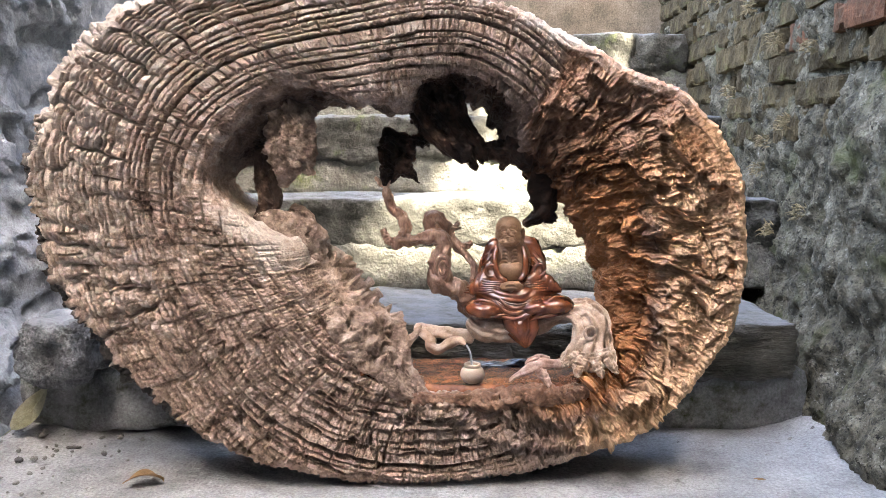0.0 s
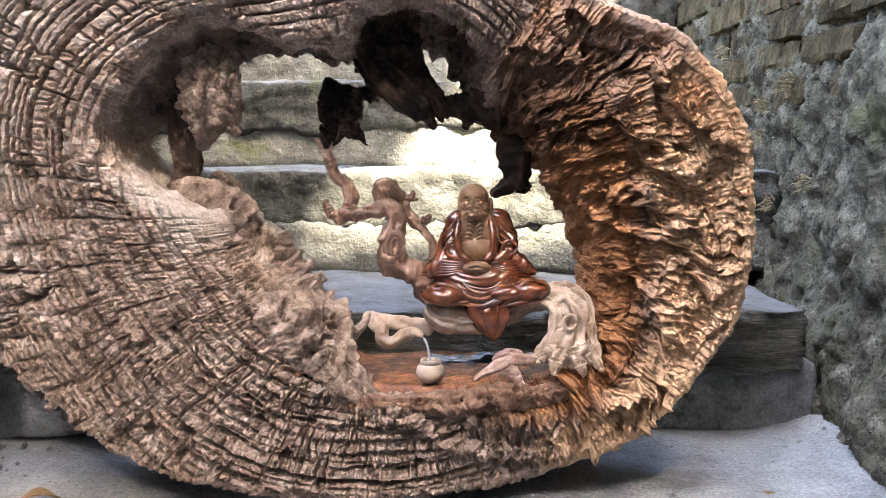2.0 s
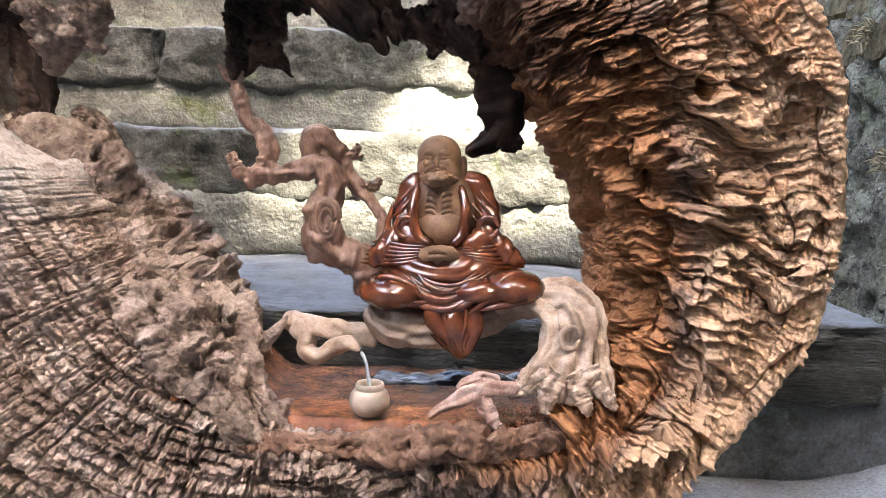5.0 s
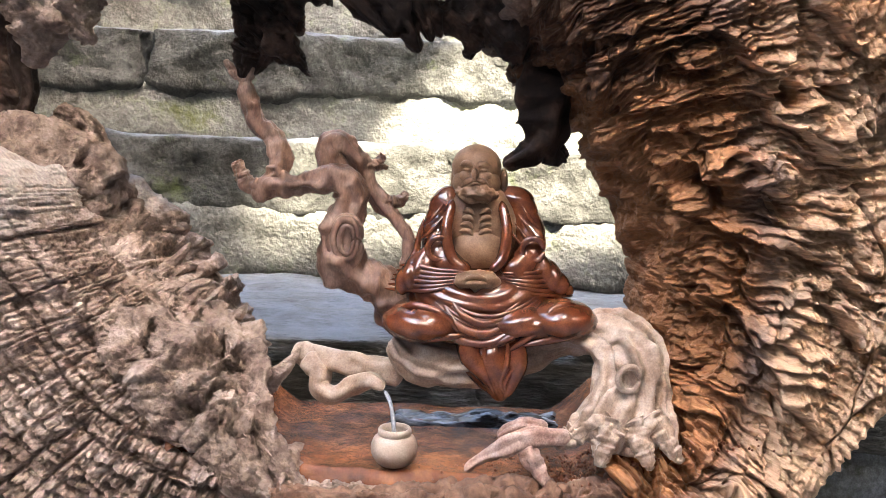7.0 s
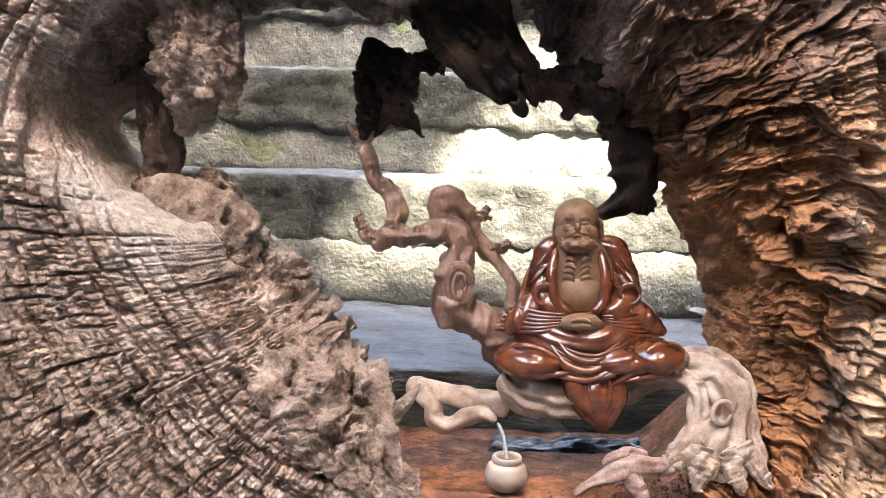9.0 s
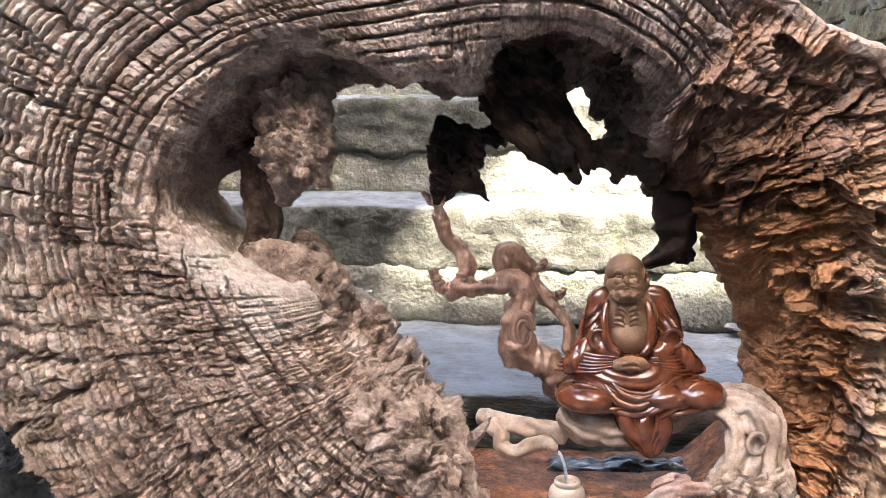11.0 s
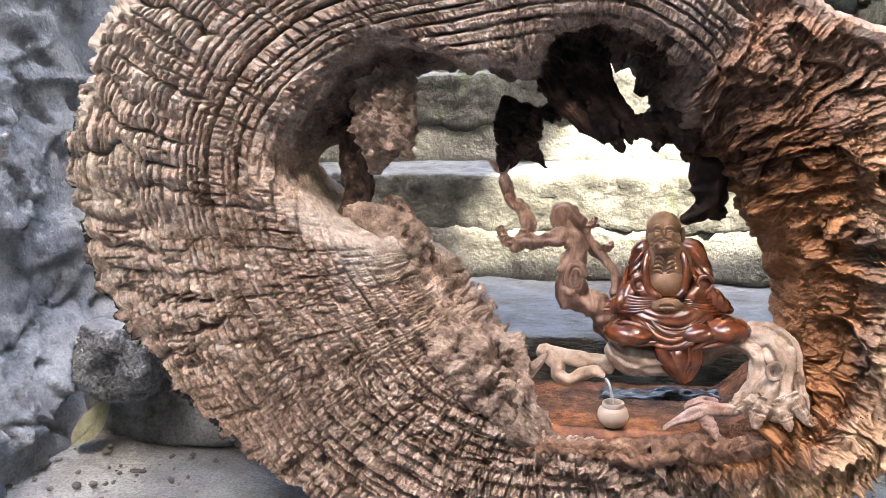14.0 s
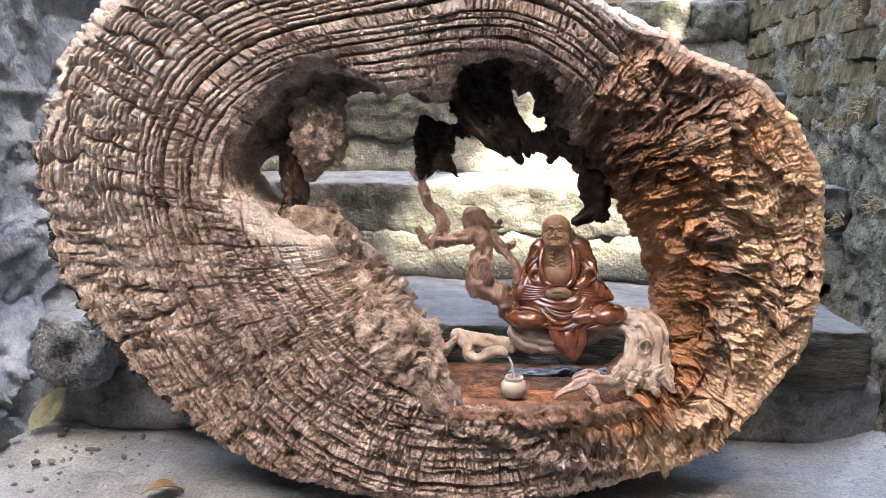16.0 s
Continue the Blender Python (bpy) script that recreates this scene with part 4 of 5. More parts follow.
# curled shavings of wood at the lower edge of the hollow
v, f = joined([gnarled([(-0.1710, 1.190, 0.2870, 0.010), (-0.1610, 1.190, 0.2620, 0.014), (-0.1420, 1.190, 0.2380, 0.011), (-0.1250, 1.190, 0.2360, 0.007), (-0.1130, 1.190, 0.2490, 0.002)], seed=5, amp=0.004, grain=0.02, fibre=0.003),
               gnarled([(-0.1179, 1.1800, 0.2379, 0.014), (-0.0964, 1.1650, 0.2204, 0.028), (-0.0779, 1.1500, 0.1989, 0.034), (-0.0646, 1.1350, 0.1780, 0.022), (-0.0450, 1.1220, 0.1480, 0.014), (-0.0200, 1.1120, 0.1270, 0.004)], seed=6, amp=0.006, grain=0.04, flat=0.55, chunk=0.002, fibre=0.004),
               gnarled([(-0.1757, 1.1500, 0.2454, 0.02), (-0.1311, 1.1350, 0.2181, 0.030), (-0.1066, 1.1250, 0.1896, 0.026), (-0.0811, 1.1180, 0.1650, 0.018), (-0.0560, 1.1100, 0.1380, 0.010), (-0.0300, 1.1050, 0.1200, 0.003)], seed=16, amp=0.010, grain=0.04, chunk=0.004, fibre=0.0035)])
part("curled_edge", mesh_from("curled_edge", v, f, LUMP_WOOD), disc, "curled tan edge of the hollow")
rng = random.Random(31)
for k in range(10):
    a = k / 9
    x, y, z = -0.255 + 0.205 * a + rng.uniform(-0.01, 0.01), 1.20 - 0.045 * a + rng.uniform(-0.012, 0.012), 0.372 - 0.175 * a ** 0.8 + rng.uniform(-0.006, 0.006)
    ln = rng.uniform(0.014, 0.032)
    v, f = gnarled([(x - 0.014, y, z - 0.018, 0.009), (x, y, z, 0.007), (x + 0.5 * ln, y, z + 0.45 * ln, 0.0045), (x + 0.9 * ln, y + 0.004, z + rng.uniform(0.4, 1.1) * ln, 0.0012)], 50, 30, 0.002, 0.02, 300 + k, 0.6, fibre=0.003)
    part("splinter", mesh_from("splinter", v, f, LUMP_WOOD), disc)
EDGE = material("stained_wood", [(0.0608, 0.0274, 0.0152), (0.144, 0.076, 0.0456), (0.251, 0.152, 0.0988)], 0.02, (0.55, 0.85), 0.5, 0.004, spec=0.3, contrast=0.4)
v, f = joined([gnarled([(-0.070, 1.112, 0.118, 0.002), (-0.052, 1.109, 0.124, 0.008), (-0.030, 1.106, 0.124, 0.009), (0.010, 1.103, 0.126, 0.008), (0.055, 1.102, 0.125, 0.011), (0.105, 1.101, 0.128, 0.013), (0.155, 1.102, 0.130, 0.011), (0.195, 1.110, 0.136, 0.011), (0.225, 1.122, 0.148, 0.002)], 300, 70, 0.006, 0.03, 21, chunk=0.0025, fibre=0.007),
               gnarled([(0.080, 1.090, 0.128, 0.010), (0.110, 1.092, 0.136, 0.013), (0.140, 1.094, 0.136, 0.011), (0.165, 1.094, 0.130, 0.008)], 90, 50, 0.008, 0.012, 22, chunk=0.004)])
part("front_edge", mesh_from("front_edge", v, f, EDGE), disc, "gnarled stained wood along the basin")
# very dark limbs across the top of the hollow
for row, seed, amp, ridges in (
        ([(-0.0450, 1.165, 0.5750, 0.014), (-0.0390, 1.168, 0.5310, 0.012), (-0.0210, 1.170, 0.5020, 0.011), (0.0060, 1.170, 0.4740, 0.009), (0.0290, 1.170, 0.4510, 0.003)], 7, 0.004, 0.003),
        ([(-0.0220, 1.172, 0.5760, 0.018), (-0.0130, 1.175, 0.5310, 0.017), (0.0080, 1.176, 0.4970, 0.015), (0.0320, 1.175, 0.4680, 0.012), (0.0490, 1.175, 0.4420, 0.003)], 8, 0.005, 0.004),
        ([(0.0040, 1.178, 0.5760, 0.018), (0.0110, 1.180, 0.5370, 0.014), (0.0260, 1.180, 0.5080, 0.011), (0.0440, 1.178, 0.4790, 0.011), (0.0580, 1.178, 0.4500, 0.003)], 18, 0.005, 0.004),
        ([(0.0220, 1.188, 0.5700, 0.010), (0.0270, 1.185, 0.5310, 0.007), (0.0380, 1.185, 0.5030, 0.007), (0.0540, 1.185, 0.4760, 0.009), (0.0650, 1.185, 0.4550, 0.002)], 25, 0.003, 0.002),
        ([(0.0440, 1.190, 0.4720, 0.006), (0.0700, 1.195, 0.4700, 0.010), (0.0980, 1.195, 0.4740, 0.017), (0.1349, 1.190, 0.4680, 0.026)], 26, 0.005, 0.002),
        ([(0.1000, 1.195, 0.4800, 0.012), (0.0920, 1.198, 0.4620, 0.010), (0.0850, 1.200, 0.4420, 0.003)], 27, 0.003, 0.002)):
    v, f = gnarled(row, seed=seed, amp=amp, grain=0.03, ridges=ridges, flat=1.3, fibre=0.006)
    part("dark_limb", mesh_from("dark_limb", v, f, DARK_WOOD), disc, "very dark limb across the hollow")
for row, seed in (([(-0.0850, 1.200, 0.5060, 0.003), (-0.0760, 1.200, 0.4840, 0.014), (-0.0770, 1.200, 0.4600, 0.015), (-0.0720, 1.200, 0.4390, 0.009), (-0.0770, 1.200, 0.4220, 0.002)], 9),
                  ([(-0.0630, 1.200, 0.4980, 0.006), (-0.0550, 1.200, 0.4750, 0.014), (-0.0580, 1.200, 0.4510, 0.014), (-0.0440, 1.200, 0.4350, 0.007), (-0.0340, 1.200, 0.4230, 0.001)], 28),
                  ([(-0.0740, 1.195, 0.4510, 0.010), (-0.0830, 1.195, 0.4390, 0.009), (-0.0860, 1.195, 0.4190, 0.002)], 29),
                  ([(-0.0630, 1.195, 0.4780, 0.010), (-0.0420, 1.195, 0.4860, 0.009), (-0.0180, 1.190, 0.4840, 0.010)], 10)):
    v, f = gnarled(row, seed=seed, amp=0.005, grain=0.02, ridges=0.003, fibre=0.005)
    part("dark_stub", mesh_from("dark_stub", v, f, DARK_WOOD), disc, "very dark hanging stub")
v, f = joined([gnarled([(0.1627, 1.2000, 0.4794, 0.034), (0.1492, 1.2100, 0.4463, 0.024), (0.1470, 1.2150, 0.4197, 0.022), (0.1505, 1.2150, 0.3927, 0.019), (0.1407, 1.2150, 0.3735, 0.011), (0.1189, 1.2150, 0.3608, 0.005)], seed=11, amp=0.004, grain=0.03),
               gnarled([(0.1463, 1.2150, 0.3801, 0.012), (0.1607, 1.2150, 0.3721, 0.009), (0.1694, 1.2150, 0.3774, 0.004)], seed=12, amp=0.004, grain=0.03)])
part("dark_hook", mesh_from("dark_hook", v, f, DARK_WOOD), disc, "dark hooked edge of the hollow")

# the varnished hollow in which everything stands
def pool(nx=150, ny=90):
    U, W = np.meshgrid(np.linspace(0, 1, nx), np.linspace(0, 1, ny), indexing="ij")
    x = -0.115 + 0.36 * U
    y = 1.108 + 0.18 * W + (1 - W) * 0.012 * noise2(U * 14, U * 0, 44)
    p = np.stack([x.ravel(), y.ravel(), 0 * x.ravel()], 1)
    e = np.minimum(U, 1 - U).ravel()
    z = 0.139 + 0.0012 * rough3(p, 0.03, 41, 3) + 0.05 * (1 - smooth(e, 0, 0.2)) + 0.004 * smooth(0.12 - W.ravel(), 0, 0.12) * rough3(p, 0.012, 42, 3) - 0.03 * (1 - smooth(W.ravel(), 0, 0.1))
    p[:, 2] = z
    return mesh_from("pool", p, grid_faces(nx, ny), VARNISH)


part("pool", pool(), disc, "glossy red-brown varnished basin")


def ripples(x0, x1, y0, y1, z, seed):
    U, W = np.meshgrid(np.linspace(0, 1, 90), np.linspace(0, 1, 30), indexing="ij")
    x, y = x0 + (x1 - x0) * U, y0 + (y1 - y0) * W
    p = np.stack([x.ravel(), y.ravel(), 0 * x.ravel()], 1)
    p[:, 2] = z + 0.006 * rough3(p * np.array((0.35, 1.5, 1)), 0.014, seed, 3, 0.5) - 0.012 * (1 - smooth(np.minimum(np.minimum(U, 1 - U) * 3, np.minimum(W, 1 - W)).ravel(), 0, 0.25))
    return mesh_from("resin_stream", p, grid_faces(90, 30), RESIN)


part("resin_stream", ripples(0.03, 0.19, 1.225, 1.272, 0.1425, 43), disc, "dark glossy poured resin, its ripple glints painted as pale streaks")

# ---- carved branches and root ----
def whittled(row, n, m, seed):
    """A carved limb: twisting grooves, bumps and small burls on a tapering tube."""
    row = [(x, y, z, 0.90 * r) for x, y, z, r in row]
    v, f = tube(row, n, m, 0.20, 1.0, seed, 5, 4.0)
    q = spline(row, n)
    c, r = np.repeat(q[:, :3], m, 0), np.repeat(q[:, 3], m)
    d = v - c
    d /= np.maximum(np.linalg.norm(d, axis=1, keepdims=True), 1e-6)
    k = r * (0.26 * rough3(v, 0.018, seed, 3, 0.5) + 0.22 * (0.5 - np.abs(noise3(v * np.array((1, 1, 0.45)), 0.007, seed + 7))) + 0.30 * smooth(noise3(v, 0.014, seed + 3), 0.35, 0.9)) - 0.0006 * smooth(np.abs(noise3(v * np.array((1, 1, 0.4)), 0.004, seed + 5)), 0.5, 0.0)
    return v + d * k[:, None], f


branch = thing("carved_branch", "brown polished carved branch with a knot and twigs", "wood carving")
limbs = [
    [(0.0478, 1.1900, 0.2209, 0.012), (0.0370, 1.1900, 0.2455, 0.015), (0.0240, 1.1900, 0.2650, 0.016), (0.0066, 1.1880, 0.2732, 0.017), (-0.0061, 1.1870, 0.2867, 0.017), (-0.0054, 1.1870, 0.3112, 0.0145), (0.0012, 1.1900, 0.3305, 0.0135), (-0.0080, 1.1900, 0.3457, 0.012), (-0.0248, 1.1900, 0.3432, 0.010), (-0.0441, 1.1920, 0.3395, 0.010), (-0.0611, 1.1950, 0.3377, 0.010), (-0.0755, 1.1950, 0.3274, 0.007)],
    [(-0.0659, 1.1950, 0.3351, 0.006), (-0.0806, 1.1950, 0.3395, 0.007), (-0.0857, 1.1950, 0.3490, 0.006), (-0.0897, 1.1950, 0.3562, 0.005)],
    [(-0.0564, 1.1950, 0.3427, 0.010), (-0.0555, 1.1980, 0.3571, 0.010), (-0.0615, 1.2000, 0.3763, 0.009), (-0.0749, 1.2000, 0.3865, 0.0075), (-0.0801, 1.2000, 0.4023, 0.008), (-0.0838, 1.2000, 0.4166, 0.006), (-0.0784, 1.2000, 0.4311, 0.004)],
    [(-0.0829, 1.2000, 0.4166, 0.005), (-0.0917, 1.2000, 0.4235, 0.004), (-0.1001, 1.2000, 0.4328, 0.002)],
]
v, f = joined([whittled(q, 200, 48, 50 + i) for i, q in enumerate(limbs)])
part("limb", mesh_from("limb", v, f, CARVED), branch)
loops = [
    [(-0.0003, 1.2000, 0.3368, 0.010), (-0.0156, 1.2050, 0.3555, 0.011), (-0.0185, 1.2050, 0.3702, 0.009), (-0.0088, 1.2050, 0.3739, 0.008), (0.0041, 1.2100, 0.3608, 0.009), (0.0121, 1.2100, 0.3437, 0.008), (0.0252, 1.2100, 0.3267, 0.0075), (0.0378, 1.2050, 0.3127, 0.006), (0.0470, 1.2000, 0.2963, 0.006), (0.0461, 1.1950, 0.2722, 0.008)],
    [(0.0068, 1.2100, 0.3535, 0.006), (0.0166, 1.2100, 0.3578, 0.005), (0.0237, 1.2100, 0.3664, 0.003)],
    [(0.0166, 1.2100, 0.3563, 0.004), (0.0275, 1.2100, 0.3566, 0.002)],
    [(0.0251, 1.2100, 0.3292, 0.006), (0.0365, 1.2100, 0.3295, 0.005), (0.0432, 1.2100, 0.3373, 0.0025)],
]
v, f = joined([whittled(q, 140, 36, 60 + i) for i, q in enumerate(loops)])
part("twig", mesh_from("twig", v, f, CARVED), branch, "looped twig with thorns")
knot = [tube([(-0.0002 + 0.00047 * (0 + 12 * math.cos(a)), 1.1700, 0.3012 - 0.00048 * (0 + 22 * math.sin(a)), 0.002) for a in (0, 1.05, 2.1, 3.15, 4.2, 5.25, 6.2)], 60, 10, 0.1, 1, 67), tube([(-0.0009 + 0.00048 * (0 + 25 * math.cos(a)), 1.1760, 0.2993 - 0.00048 * (0 + 40 * math.sin(a)), 0.0035) for a in (0, 1.05, 2.1, 3.15, 4.2, 5.25, 6.2)], 60, 10, 0.1, 1, 68), tube([(-0.0011 + 0.00047 * (0 + 20 * math.cos(a)), 1.1720, 0.3014 - 0.00048 * (0 + 32 * math.sin(a)), 0.003) for a in (0, 1.05, 2.1, 3.15, 4.2, 5.25, 6.2)], 60, 10, 0.1, 1, 66), ball((0.0005, 1.1760, 0.2994), (0.006, 0.005, 0.011))]
part("knot", mesh_from("knot", *joined(knot), CARVED), branch)

root = thing("carved_root", "pale polished carved root that arches over the basin", "wood carving")
seat = [
    [(0.0370, 1.168, 0.2280, 0.012), (0.0540, 1.160, 0.2150, 0.016), (0.0830, 1.158, 0.2120, 0.016), (0.1170, 1.165, 0.2130, 0.012), (0.1470, 1.165, 0.2210, 0.011), (0.1710, 1.160, 0.2340, 0.012), (0.1900, 1.150, 0.2410, 0.014), (0.2070, 1.142, 0.2370, 0.018), (0.2130, 1.132, 0.2220, 0.020), (0.2090, 1.128, 0.2020, 0.021), (0.2040, 1.124, 0.1850, 0.023), (0.2020, 1.122, 0.1600, 0.022)],
    [(0.1830, 1.160, 0.2470, 0.007), (0.2020, 1.150, 0.2490, 0.010), (0.2190, 1.140, 0.2420, 0.011), (0.2270, 1.130, 0.2240, 0.010), (0.2280, 1.125, 0.2030, 0.010), (0.2320, 1.118, 0.1860, 0.009), (0.2400, 1.110, 0.1680, 0.004)],
    [(0.1450, 1.155, 0.2320, 0.005), (0.1650, 1.150, 0.2380, 0.006), (0.1820, 1.140, 0.2370, 0.008), (0.1910, 1.130, 0.2250, 0.009), (0.1890, 1.120, 0.2070, 0.009), (0.1790, 1.115, 0.1880, 0.009), (0.1640, 1.110, 0.1740, 0.004)],
    [(0.1900, 1.118, 0.1920, 0.013), (0.1710, 1.113, 0.1770, 0.009), (0.1550, 1.110, 0.1680, 0.004)],
    [(0.1940, 1.112, 0.1870, 0.012), (0.1880, 1.103, 0.1720, 0.008), (0.1850, 1.098, 0.1580, 0.003)],
    [(0.2070, 1.112, 0.1880, 0.012), (0.2150, 1.103, 0.1710, 0.008), (0.2210, 1.098, 0.1570, 0.003)],
    [(0.2190, 1.112, 0.1920, 0.011), (0.2310, 1.103, 0.1760, 0.007), (0.2420, 1.098, 0.1630, 0.003)],
]
burl = [tube([(0.2040 + a * math.cos(t), 1.1095, 0.2180 + 1.1 * a * math.sin(t), r) for t in (0, 1.05, 2.1, 3.15, 4.2, 5.25, 6.2)], 50, 10, 0.25, 1, 79 + i) for i, (a, r) in enumerate(((0.008, 0.0022),))]


def ridged(row, n, m, seed, grooves):
    """A root: long sharp ridges that swing round it, swellings and small scars."""
    v, f = tube(row, n, m, 0.22, 1.0, seed, grooves, 1.6)
    q = spline(row, n)
    c, r = np.repeat(q[:, :3], m, 0), np.repeat(q[:, 3], m)
    d = v - c
    d /= np.maximum(np.linalg.norm(d, axis=1, keepdims=True), 1e-6)
    turn = np.tile(np.linspace(0, 2 * math.pi, m, endpoint=False), n) + 1.2 * np.repeat(np.linspace(0, 1, n), m)
    k = r * (0.20 * (0.5 - np.abs(np.sin(0.5 * grooves * turn + 2 * noise3(v, 0.03, seed)))) + 0.16 * rough3(v, 0.016, seed + 2, 3, 0.5)) - 0.0016 * smooth(noise3(v, 0.008, seed + 4), 0.5, 0.75)
    return v + d * k[:, None], f


limbs = [ridged(q, 150, 64, 70 + i, 9 if i < 2 else 5) for i, q in enumerate(seat)]
part("arch", mesh_from("arch", *joined([limbs[0], *burl]), PALE_ROOT), root)
part("strand", mesh_from("strand", *limbs[1], PALE_ROOT), root)
part("strand", mesh_from("strand", *limbs[2], PALE_ROOT), root)
for q in limbs[3:]:
    part("root_toe", mesh_from("root_toe", *q, PALE_ROOT), root)
PINK_ROOT = material("pinkish_root", [(0.198, 0.0988, 0.0684), (0.319, 0.198, 0.152), (0.418, 0.304, 0.251)], 0.012, (0.35, 0.6), 0.3, 0.0015, spec=0.4, contrast=0.35)
for i, q in enumerate((
        [(0.1660, 1.108, 0.1760, 0.007), (0.1430, 1.105, 0.1760, 0.010), (0.1290, 1.104, 0.1730, 0.010), (0.1160, 1.104, 0.1660, 0.008), (0.1020, 1.104, 0.1590, 0.005), (0.0920, 1.104, 0.1500, 0.003)],
        [(0.1500, 1.114, 0.1800, 0.006), (0.1360, 1.114, 0.1820, 0.006), (0.1240, 1.113, 0.1790, 0.005), (0.1150, 1.112, 0.1720, 0.003)],
        [(0.1340, 1.103, 0.1700, 0.008), (0.1400, 1.099, 0.1580, 0.008), (0.1500, 1.097, 0.1450, 0.005)])):
    v, f = ridged([(x, y, z, 0.78 * r) for x, y, z, r in q], 80, 40, 180 + i, 4)
    part("root_toe", mesh_from("root_toe", v, f, PINK_ROOT), root, "pinkish knobbly end of the root")
spout = [
    [(0.0474, 1.1750, 0.2002, 0.011), (0.0211, 1.1800, 0.2013, 0.010), (-0.0081, 1.1900, 0.2040, 0.010), (-0.0305, 1.1970, 0.2048, 0.010), (-0.0440, 1.2000, 0.2055, 0.006)],
    [(-0.0304, 1.1950, 0.2043, 0.010), (-0.0201, 1.1850, 0.1950, 0.009), (-0.0172, 1.1750, 0.1847, 0.0075), (-0.0051, 1.1680, 0.1824, 0.007), (0.0086, 1.1600, 0.1923, 0.007), (0.0221, 1.1520, 0.1991, 0.0065), (0.0326, 1.1450, 0.1945, 0.004)],
]
v, f = joined([tube(q, 80, 24, 0.2, 1.0, 85 + i, 4, 2.0) for i, q in enumerate(spout)])
part("spout", mesh_from("spout", v, f, PALE_ROOT), root, "pale twisting spout of root")

# ---- jar and the water that runs into it ----
def turned(profile, at, n=40):
    a = np.linspace(0, 2 * math.pi, n, endpoint=False)
    q = np.array(profile)
    v = np.stack([at[0] + q[:, :1] * np.cos(a), at[1] + q[:, :1] * np.sin(a), at[2] + q[:, 1:] + 0 * a], -1)
    return v.reshape(-1, 3), grid_faces(len(q), n, close_v=True)


JAR = (0.042, 1.137, 0.141)
jar = thing("jar", "small cream-coloured round jar standing in the basin", "jar")
prof = spline([(0.0005, 0.0), (0.010, 0.0), (0.0155, 0.006), (0.0172, 0.012), (0.0155, 0.019), (0.0115, 0.0225)], 24)
part("body", mesh_from("body", *turned(prof, JAR), POT), jar)
part("rim", mesh_from("rim", *turned([(0.0108, 0.0215), (0.0122, 0.0225), (0.0122, 0.026), (0.0113, 0.0275), (0.0098, 0.0272), (0.0092, 0.024), (0.0088, 0.016), (0.0005, 0.014)], JAR), POT), jar)
stream = thing("water_stream", "thin clear stream pouring from root into jar", "water")
v, f = tube([(0.0335, 1.1440, 0.1935, 0.0017), (0.0381, 1.1400, 0.1855, 0.0015), (0.0402, 1.1380, 0.1758, 0.0016), (0.042, 1.137, 0.158, 0.0022)], 40, 12, 0.15, 1, 90)
part("jet", mesh_from("jet", v, f, WATER), stream)

